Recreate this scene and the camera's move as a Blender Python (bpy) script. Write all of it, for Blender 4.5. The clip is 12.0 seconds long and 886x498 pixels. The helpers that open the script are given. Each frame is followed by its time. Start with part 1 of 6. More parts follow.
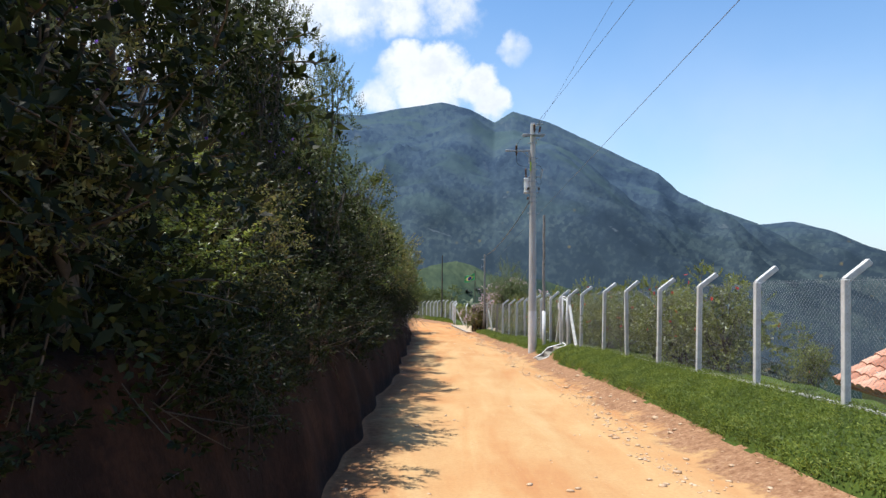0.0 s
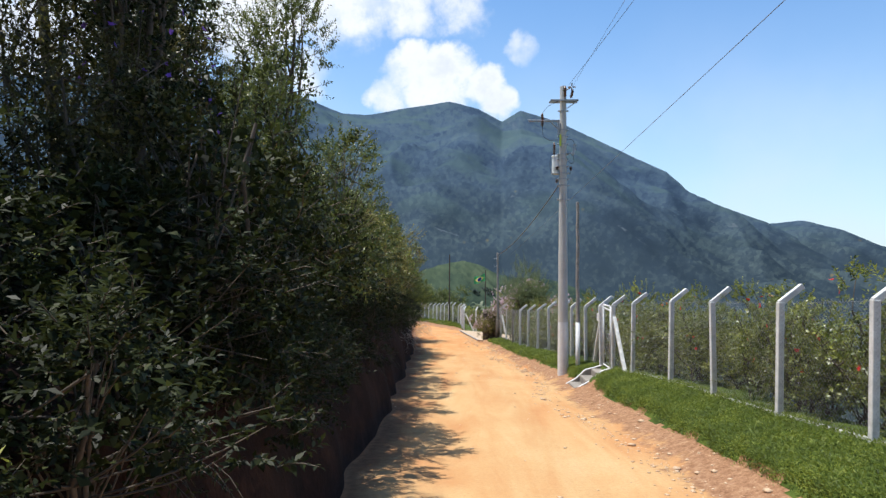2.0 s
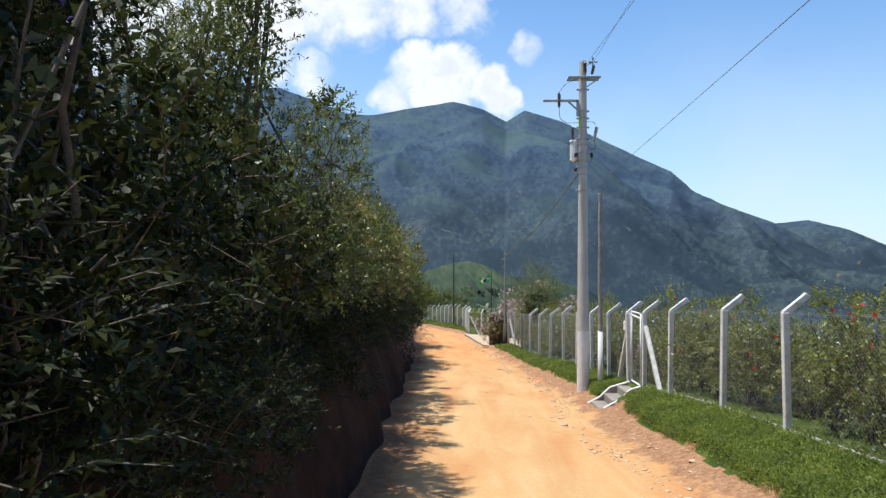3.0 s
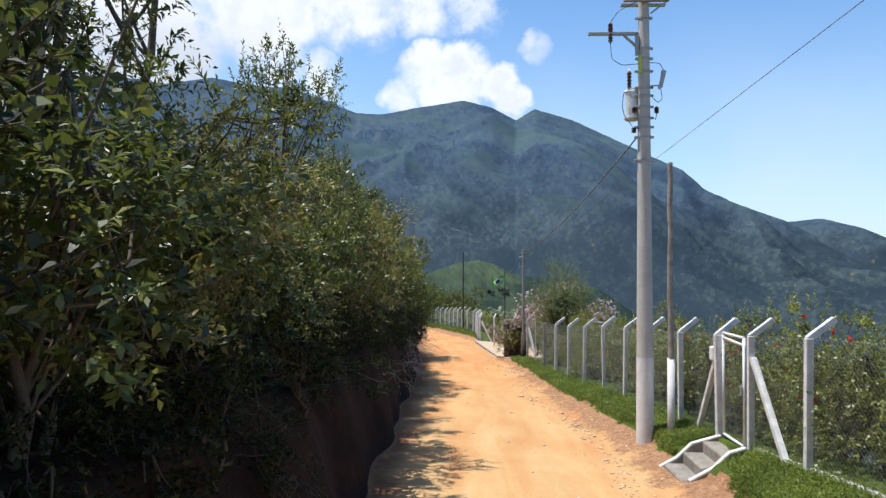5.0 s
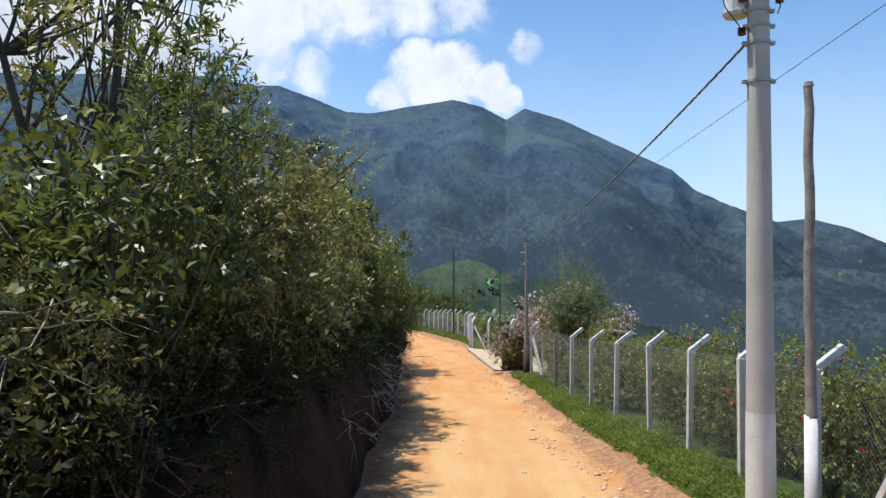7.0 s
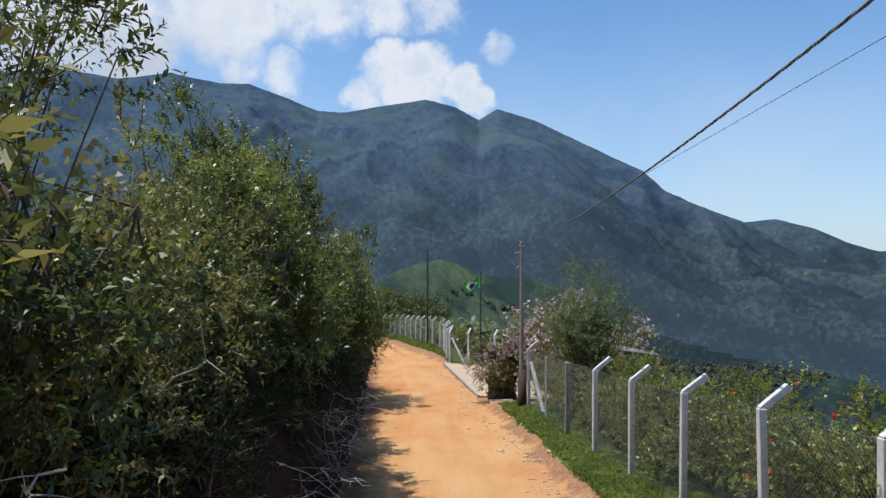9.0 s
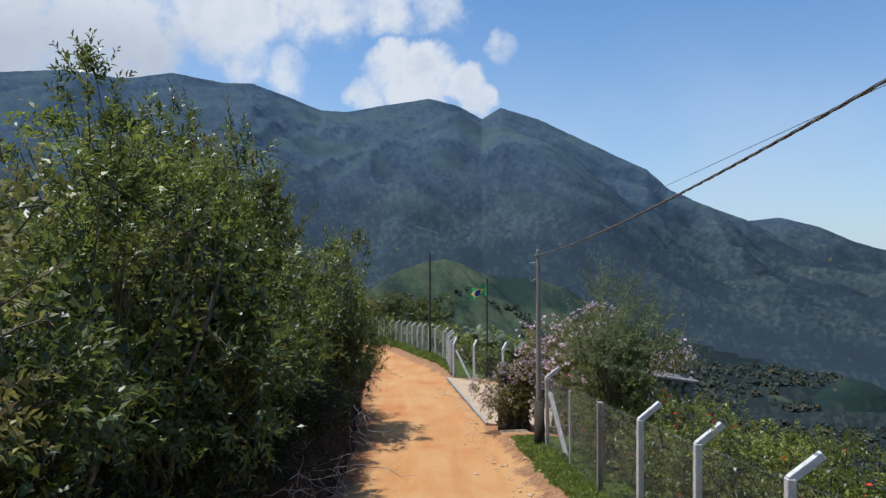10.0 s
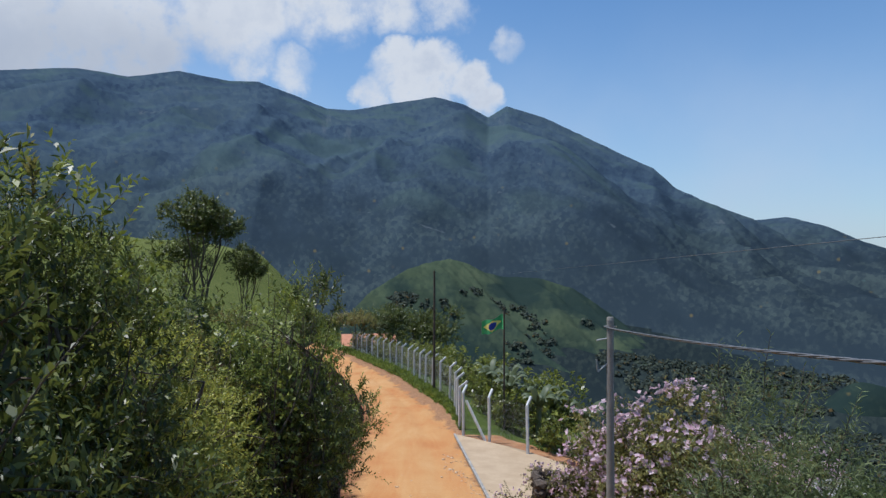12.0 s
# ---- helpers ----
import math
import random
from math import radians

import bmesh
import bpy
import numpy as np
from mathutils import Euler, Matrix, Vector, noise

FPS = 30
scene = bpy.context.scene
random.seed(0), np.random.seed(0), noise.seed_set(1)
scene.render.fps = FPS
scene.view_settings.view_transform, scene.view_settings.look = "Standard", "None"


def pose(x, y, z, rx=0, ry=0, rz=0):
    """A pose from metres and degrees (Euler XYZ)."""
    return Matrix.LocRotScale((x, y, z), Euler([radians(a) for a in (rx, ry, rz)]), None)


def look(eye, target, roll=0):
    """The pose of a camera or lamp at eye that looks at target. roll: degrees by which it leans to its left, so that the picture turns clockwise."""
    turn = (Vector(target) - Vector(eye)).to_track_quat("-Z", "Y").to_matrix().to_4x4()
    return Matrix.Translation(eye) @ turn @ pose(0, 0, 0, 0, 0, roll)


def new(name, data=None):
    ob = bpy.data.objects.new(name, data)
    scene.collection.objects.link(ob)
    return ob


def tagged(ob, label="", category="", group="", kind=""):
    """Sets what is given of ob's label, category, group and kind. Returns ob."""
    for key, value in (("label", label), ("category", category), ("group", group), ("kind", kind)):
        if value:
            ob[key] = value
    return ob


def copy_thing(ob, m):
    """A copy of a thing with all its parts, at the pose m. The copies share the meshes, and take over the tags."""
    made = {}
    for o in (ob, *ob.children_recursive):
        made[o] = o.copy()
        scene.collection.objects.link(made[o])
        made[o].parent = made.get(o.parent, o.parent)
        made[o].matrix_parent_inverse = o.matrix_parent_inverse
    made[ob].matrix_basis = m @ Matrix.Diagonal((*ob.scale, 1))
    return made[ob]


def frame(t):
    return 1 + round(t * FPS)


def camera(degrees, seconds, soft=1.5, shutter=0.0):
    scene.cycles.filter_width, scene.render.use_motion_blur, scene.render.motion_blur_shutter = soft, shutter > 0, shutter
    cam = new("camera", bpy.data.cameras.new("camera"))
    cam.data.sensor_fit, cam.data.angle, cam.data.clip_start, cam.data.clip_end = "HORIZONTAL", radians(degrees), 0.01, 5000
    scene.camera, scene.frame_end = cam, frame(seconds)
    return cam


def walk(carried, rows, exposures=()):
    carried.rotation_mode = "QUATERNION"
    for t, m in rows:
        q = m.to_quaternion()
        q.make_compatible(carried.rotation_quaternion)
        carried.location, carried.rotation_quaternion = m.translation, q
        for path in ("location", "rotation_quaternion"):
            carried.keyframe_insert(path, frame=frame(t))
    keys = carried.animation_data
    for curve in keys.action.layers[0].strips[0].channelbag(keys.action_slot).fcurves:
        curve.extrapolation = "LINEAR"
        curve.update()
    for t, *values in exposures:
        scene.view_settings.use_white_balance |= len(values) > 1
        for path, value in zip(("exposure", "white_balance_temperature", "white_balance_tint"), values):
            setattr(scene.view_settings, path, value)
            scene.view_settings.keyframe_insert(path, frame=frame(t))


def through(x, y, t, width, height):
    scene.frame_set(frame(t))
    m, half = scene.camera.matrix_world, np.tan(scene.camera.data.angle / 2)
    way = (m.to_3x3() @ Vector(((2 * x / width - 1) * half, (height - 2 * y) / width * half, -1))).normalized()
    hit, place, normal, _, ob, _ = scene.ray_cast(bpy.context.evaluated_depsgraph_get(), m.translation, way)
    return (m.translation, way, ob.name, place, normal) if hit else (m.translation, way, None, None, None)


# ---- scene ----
import functools

cam = camera(66.0, 12.0, soft=1.4)
METRES, EYE, TILT, LEAN, TURN = 35.0, 3.7, 0.0, 0.0, 0.0
ROWS = [
    (0.0, 0.0, 0.0, 0.0, -0.01, 1.18, -0.31),
    (0.5, -0.0004, 0.0391, -0.0003, 0.12, 1.17, -0.26),
    (1.0, -0.0006, 0.0784, -0.0009, 0.28, 1.18, -0.26),
    (1.5, -0.0004, 0.1181, -0.0006, 0.42, 1.17, -0.24),
    (2.0, 0.0002, 0.1569, -0.0005, 0.62, 1.15, -0.24),
    (2.5, 0.0005, 0.1951, -0.0004, 0.77, 1.15, -0.24),
    (3.0, 0.0006, 0.2332, -0.0004, 0.98, 1.17, -0.18),
    (5.0, 0.0008, 0.3869, -0.0005, 1.79, 1.1, -0.12),
    (5.5, 0.0003, 0.4259, -0.0018, 1.88, 1.1, -0.07),
    (6.0, 0.0003, 0.4645, -0.0031, 2.02, 1.1, -0.07),
    (6.5, 0.0003, 0.5032, -0.0038, 1.76, 1.08, -0.13),
    (8.5, -0.0029, 0.6652, -0.0031, -1.38, 1.05, -0.16),
    (9.0, -0.0028, 0.7082, -0.0015, -1.32, 1.08, -0.09),
    (9.5, -0.002, 0.7515, 0.002, -1.17, 1.05, -0.01),
    (10.0, -0.0004, 0.7969, 0.0081, -1.03, 1.01, 0.01),
    (10.5, 0.0018, 0.8452, 0.0163, -0.93, 1.0, 0.1),
    (11.0, 0.0032, 0.895, 0.0254, -0.8, 0.98, -0.08),
    (11.5, 0.0021, 0.9452, 0.0342, -0.7, 0.92, -0.04),
    (12.0, 0.0009, 0.9962, 0.0428, -0.57, 0.88, -0.15),
]
EXPOSURES = [(0.0, 0.36, 6250, 10), (3.0, 0.36, 6250, 10), (6.5, 0.30, 6200, 10), (8.5, 0.08, 6100, 10), (12.0, -0.24, 5900, 10)]
walk(cam, [(t, pose(0, 0, EYE, TILT, LEAN, TURN) @ pose(METRES * x, METRES * y, METRES * z, 90 + pitch, roll, yaw)) for t, x, y, z, yaw, pitch, roll in ROWS], EXPOSURES)

# ---- light: clear midday sky with cumulus over the ridge, sun high to the west of the road ----
SUN_EL, SUN_AZ = 72.0, -84.0   # degrees; azimuth clockwise from +y
world = bpy.data.worlds.new("sky")
scene.world = world
world.use_nodes = True


class Nodes:
    """A few words to write node trees with."""

    def __init__(self, tree):
        self.t = tree
        tree.nodes.clear()

    def add(self, kind):
        return self.t.nodes.new(kind)

    def put(self, socket, value):
        if isinstance(value, bpy.types.NodeSocket):
            self.t.links.new(value, socket)
        elif value is not None:
            socket.default_value = value

    def math(self, op, a, b=None, c=None, clamp=False):
        n = self.add("ShaderNodeMath")
        n.operation, n.use_clamp = op, clamp
        for s, v in zip(n.inputs, (a, b, c)):
            self.put(s, v)
        return n.outputs[0]

    def vmath(self, op, a, b=None, out=0):
        n = self.add("ShaderNodeVectorMath")
        n.operation = op
        self.put(n.inputs[0], a)
        self.put(n.inputs[1], b)
        return n.outputs[out]

    def span(self, v, a, b, c=0.0, d=1.0, smooth=True):
        n = self.add("ShaderNodeMapRange")
        n.interpolation_type = "SMOOTHSTEP" if smooth else "LINEAR"
        for s, x in zip(n.inputs, (v, a, b, c, d)):
            self.put(s, x)
        return n.outputs[0]

    def noise(self, vec, scale, detail=4.0, rough=0.55, out="Fac", dist=0.0):
        n = self.add("ShaderNodeTexNoise")
        self.put(n.inputs["Vector"], vec)
        n.inputs["Scale"].default_value = scale
        n.inputs["Detail"].default_value = detail
        n.inputs["Roughness"].default_value = rough
        n.inputs["Distortion"].default_value = dist
        return n.outputs[out]

    def voronoi(self, vec, scale, out="Distance", rand=1.0, feature="F1"):
        n = self.add("ShaderNodeTexVoronoi")
        n.feature = feature
        self.put(n.inputs["Vector"], vec)
        n.inputs["Scale"].default_value = scale
        n.inputs["Randomness"].default_value = rand
        return n.outputs[out]

    def mix(self, f, a, b, blend="MIX"):
        n = self.add("ShaderNodeMix")
        n.data_type, n.blend_type = "RGBA", blend
        self.put(n.inputs[0], f)
        for s, v in ((n.inputs[6], a), (n.inputs[7], b)):
            self.put(s, (*v, 1.0) if isinstance(v, tuple) and len(v) == 3 else v)
        return n.outputs[2]

    def ramp(self, f, *stops):
        n = self.add("ShaderNodeValToRGB")
        el = n.color_ramp.elements
        while len(el) < len(stops):
            el.new(0.5)
        for e, (p, c) in zip(el, stops):
            e.position, e.color = p, (*c, 1.0)
        self.put(n.inputs[0], f)
        return n.outputs[0]

    def bump(self, h, strength, distance, normal=None):
        n = self.add("ShaderNodeBump")
        n.inputs["Strength"].default_value = strength
        n.inputs["Distance"].default_value = distance
        self.put(n.inputs["Height"], h)
        self.put(n.inputs["Normal"], normal)
        return n.outputs[0]


def bearing(az, el):
    a, e = radians(az), radians(el)
    return (math.sin(a) * math.cos(e), math.cos(a) * math.cos(e), math.sin(e))


def build_sky():
    n = Nodes(world.node_tree)
    sky = n.add("ShaderNodeTexSky")
    sky.sky_type, sky.sun_disc = "NISHITA", False
    sky.sun_elevation, sky.sun_rotation = radians(SUN_EL), radians(SUN_AZ % 360)
    sky.altitude, sky.air_density, sky.dust_density, sky.ozone_density = 900.0, 1.25, 0.7, 1.6
    way = n.add("ShaderNodeTexCoord").outputs["Generated"]
    # cumulus: bearing, height, radius in degrees, weight
    puffs = [(-33, 20.5, 7.5, 1.0), (-25, 20.8, 6.8, 1.0), (-17, 21.4, 6.0, 1.0), (-10, 22.0, 5.0, 1.0), (-4.0, 22.0, 3.8, 0.95), (0.5, 21.6, 2.6, 0.7), (-20, 29, 12, 1.0), (-38, 17.0, 5.5, 0.9), (-48, 20, 9, 1.0),
             (-15.2, 15.6, 2.0, 0.75), (-12.2, 15.0, 1.9, 0.7), (-34, 15.5, 4.5, 1.0), (-28.5, 15.6, 3.8, 1.0), (-23.5, 16.4, 3.2, 0.95), (-3.7, 16.1, 1.9, 0.95), (-0.2, 16.4, 2.0, 1.0), (-5.2, 14.1, 1.7, 0.8), (2.3, 14.8, 2.0, 0.95), (-1.4, 14.4, 2.8, 1.0), (3.8, 13.2, 1.7, 0.85),
             (5.9, 17.7, 1.5, 0.46), (-70, 24, 18, 0.9), (-140, 18, 20, 0.8)]
    total = None
    # the outlines are pulled about by two sizes of billow
    shift = n.vmath("SCALE", n.vmath("SUBTRACT", n.noise(way, 7.0, 5.0, 0.6, out="Color"), (0.5, 0.5, 0.5)))
    shift.node.inputs["Scale"].default_value = 0.075
    curl = n.vmath("SCALE", n.vmath("SUBTRACT", n.noise(way, 38.0, 4.0, 0.6, out="Color"), (0.5, 0.5, 0.5)))
    curl.node.inputs["Scale"].default_value = 0.03
    bent = n.vmath("NORMALIZE", n.vmath("ADD", way, n.vmath("ADD", shift, curl)))
    for az, el, r, w in puffs:
        d = n.vmath("DOT_PRODUCT", bent, bearing(az, el), out=1)
        s = n.span(d, math.cos(radians(r * 1.3)), 1.0 - 0.1 * (1 - math.cos(radians(r))), 0.0, w)
        total = s if total is None else n.math("MAXIMUM", total, s)
    billow = n.noise(way, 9.0, 8.0, 0.56)
    fine = n.noise(way, 30.0, 6.0, 0.6)
    grain = n.math("ADD", n.math("MULTIPLY", n.math("SUBTRACT", billow, 0.5), 1.1), n.math("MULTIPLY", n.math("SUBTRACT", fine, 0.5), 0.5))
    body = n.math("MULTIPLY", total, n.span(n.noise(way, 16.0, 7.0, 0.6), 0.32, 0.62, 0.6, 1.15))
    shape = n.math("ADD", body, n.math("MULTIPLY", grain, n.span(total, 0.0, 0.3, 0.0, 0.7)))
    cover = n.span(shape, 0.06, 0.92)
    # thin haze low over the valley
    z = n.add("ShaderNodeSeparateXYZ")
    n.put(z.inputs[0], way)
    haze = n.span(z.outputs[2], 0.02, 0.40, 0.62, 0.0)
    wisps = n.math("MULTIPLY", haze, n.span(n.noise(way, 3.0, 5.0), 0.3, 0.75, 0.6, 1.3))
    blue = n.mix(1.0, sky.outputs[0], (0.86, 1.09, 1.26), "MULTIPLY")
    air = n.mix(wisps, blue, (5.3, 6.1, 7.2))
    lit = n.ramp(n.math("ADD", n.math("MULTIPLY", billow, 0.7), n.math("MULTIPLY", n.span(shape, 0.35, 1.3), 0.25)), (0.30, (7.4, 7.5, 7.6)), (0.5, (6.9, 7.1, 7.4)), (0.66, (5.6, 6.0, 6.7)))
    # the great bank of cloud in the west is grey underneath
    west = n.math("MULTIPLY", n.span(n.math("ADD", z.outputs[2], n.math("MULTIPLY", n.math("SUBTRACT", billow, 0.5), 0.10)), 0.255, 0.345, 1.0, 0.0), n.span(z.outputs[0], -0.36, -0.22, 1.0, 0.0))
    lit = n.mix(n.math("MULTIPLY", west, 0.75), lit, (4.4, 4.8, 5.5))
    out = n.add("ShaderNodeBackground")
    n.put(out.inputs[0], n.mix(cover, air, lit))
    out.inputs[1].default_value = 0.112
    w = n.add("ShaderNodeOutputWorld")
    n.put(w.inputs[0], out.outputs[0])


build_sky()
sun = new("sun", bpy.data.lights.new("sun", "SUN"))
sun.data.energy, sun.data.angle, sun.data.color = 5.0, radians(0.55), (1.0, 0.95, 0.86)
sun.matrix_world = look(Vector(bearing(SUN_AZ, SUN_EL)) * 60, (0, 0, 0))

# ---- materials ----
def material(name):
    m = bpy.data.materials.new(name)
    m.use_nodes = True
    n = Nodes(m.node_tree)
    p = n.add("ShaderNodeBsdfPrincipled")
    o = n.add("ShaderNodeOutputMaterial")
    n.put(o.inputs[0], p.outputs[0])
    place = n.add("ShaderNodeNewGeometry").outputs["Position"]
    own = n.add("ShaderNodeTexCoord").outputs["Object"]
    return m, n, p, o, place, own


def plain(name, a, b, scale=6.0, rough=0.6, metal=0.0, bump=0.15, fine=60.0):
    """Two tones in blotches with a fine grain."""
    m, n, p, o, place, own = material(name)
    big = n.noise(own, scale, 5.0, 0.6)
    small = n.noise(own, fine, 3.0, 0.6)
    f = n.math("ADD", n.math("MULTIPLY", big, 0.75), n.math("MULTIPLY", small, 0.35))
    n.put(p.inputs["Base Color"], n.mix(n.span(f, 0.35, 0.75), a, b))
    n.put(p.inputs["Roughness"], n.span(big, 0.2, 0.8, rough - 0.1, rough + 0.12))
    p.inputs["Metallic"].default_value = metal
    n.put(p.inputs["Normal"], n.bump(f, bump, 0.01))
    return m


def leaves(name, dark, mid, light, rough=0.40, through=0.34, odd=None, gloss=0.5):
    """Leaves: each its own tone, a little light passes through."""
    m, n, p, o, place, own = material(name)
    geo = n.add("ShaderNodeNewGeometry")
    r = geo.outputs["Random Per Island"]
    patch = n.noise(place, 1.5, 3.0)
    f = n.math("ADD", n.math("MULTIPLY", r, 0.6), n.math("MULTIPLY", n.math("SUBTRACT", patch, 0.34), 1.25))
    col = n.ramp(f, (0.12, dark), (0.5, mid), (0.92, light))
    if odd:
        far = n.math("FRACT", n.math("MULTIPLY", r, 37.0))
        col = n.mix(n.span(far, 0.93, 0.96), col, odd)
    n.put(p.inputs["Base Color"], col)
    p.inputs["Roughness"].default_value = rough
    p.inputs["Specular IOR Level"].default_value = gloss
    t = n.add("ShaderNodeBsdfTranslucent")
    n.put(t.inputs[0], n.mix(0.5, col, light))
    x = n.add("ShaderNodeMixShader")
    x.inputs[0].default_value = through
    n.put(x.inputs[1], p.outputs[0])
    n.put(x.inputs[2], t.outputs[0])
    n.put(o.inputs[0], x.outputs[0])
    return m


def road_material(rim_tones):
    m, n, p, o, place, own = material("dirt_road")
    xyz = n.add("ShaderNodeSeparateXYZ")
    n.put(xyz.inputs[0], place)
    along = n.add("ShaderNodeMapping")
    along.inputs["Scale"].default_value = (1.0, 0.16, 1.0)
    n.put(along.inputs[0], place)
    streak = n.noise(along.outputs[0], 1.3, 5.0, 0.6, dist=0.6)
    blotch = n.noise(place, 0.45, 4.0, 0.6)
    grit = n.noise(place, 22.0, 5.0, 0.7)
    f = n.math("ADD", n.math("MULTIPLY", streak, 0.6), n.math("MULTIPLY", blotch, 0.4))
    col = n.ramp(f, (0.28, (0.41, 0.172, 0.068)), (0.42, (0.48, 0.255, 0.106)), (0.55, (0.52, 0.332, 0.152)), (0.74, (0.57, 0.41, 0.22)))
    col = n.mix(n.math("MULTIPLY", n.span(grit, 0.35, 0.75), 0.45), col, (0.38, 0.19, 0.09))
    # redder clay further along
    col = n.mix(n.span(xyz.outputs[1], 26.0, 48.0, 0.0, 0.75), col, n.mix(1.0, col, (1.03, 0.84, 0.70), "MULTIPLY"))
    # the rim of broken earth at the foot of the verge
    rim = n.add("ShaderNodeAttribute")
    rim.attribute_name = "rim"
    wander = n.math("ADD", n.math("MULTIPLY", n.math("SUBTRACT", n.noise(place, 0.9, 4.0, 0.6), 0.5), 1.9), n.math("MULTIPLY", n.math("SUBTRACT", n.noise(place, 7.0, 4.0, 0.65), 0.5), 0.7))
    broken = n.span(n.math("ADD", rim.outputs["Fac"], wander), -0.20, 0.16)
    clod = n.noise(place, 9.0, 5.0, 0.7)
    col = n.mix(broken, col, n.ramp(n.math("ADD", n.math("MULTIPLY", clod, 0.6), n.math("MULTIPLY", grit, 0.4)), (0.36, rim_tones[0]), (0.5, rim_tones[1]), (0.64, rim_tones[2])))
    # darker red soil fallen from the cut bank, deepened and widened to paint in its shade
    foot = n.add("ShaderNodeAttribute")
    foot.attribute_name = "bank_foot"
    slip_and_shade = n.span(n.math("ADD", foot.outputs["Fac"], n.math("MULTIPLY", wander, 0.7)), 0.08, 0.85, 1.0, 0.0)
    col = n.mix(n.math("MULTIPLY", slip_and_shade, 0.85), col, n.ramp(clod, (0.35, (0.10, 0.038, 0.020)), (0.65, (0.24, 0.10, 0.05))))
    # loose pale grit
    cell = n.voronoi(place, 26.0)
    spots = n.math("MULTIPLY", n.span(cell, 0.06, 0.16, 1.0, 0.0), n.span(n.noise(place, 1.7, 3.0), 0.5, 0.66))
    col = n.mix(n.math("MULTIPLY", spots, 0.6), col, (0.66, 0.5, 0.36))
    n.put(p.inputs["Base Color"], col)
    p.inputs["Roughness"].default_value = 0.92
    p.inputs["Specular IOR Level"].default_value = 0.15
    h = n.math("ADD", n.math("ADD", n.math("MULTIPLY", grit, 0.5), n.math("MULTIPLY", n.math("MULTIPLY", clod, broken), 2.2)), n.math("ADD", n.math("MULTIPLY", spots, 0.5), n.math("MULTIPLY", streak, 0.8)))
    n.put(p.inputs["Normal"], n.bump(h, 0.55, 0.03))
    return m


def earth_material(name, a, b, c):
    m, n, p, o, place, own = material(name)
    f = n.noise(place, 1.4, 6.0, 0.65)
    g = n.noise(place, 17.0, 4.0, 0.65)
    col = n.ramp(n.math("ADD", n.math("MULTIPLY", f, 0.7), n.math("MULTIPLY", g, 0.3)), (0.35, a), (0.5, b), (0.66, c))
    n.put(p.inputs["Base Color"], col)
    p.inputs["Roughness"].default_value = 0.95
    p.inputs["Specular IOR Level"].default_value = 0.1
    n.put(p.inputs["Normal"], n.bump(n.math("ADD", f, n.math("MULTIPLY", g, 0.4)), 0.6, 0.06))
    return m


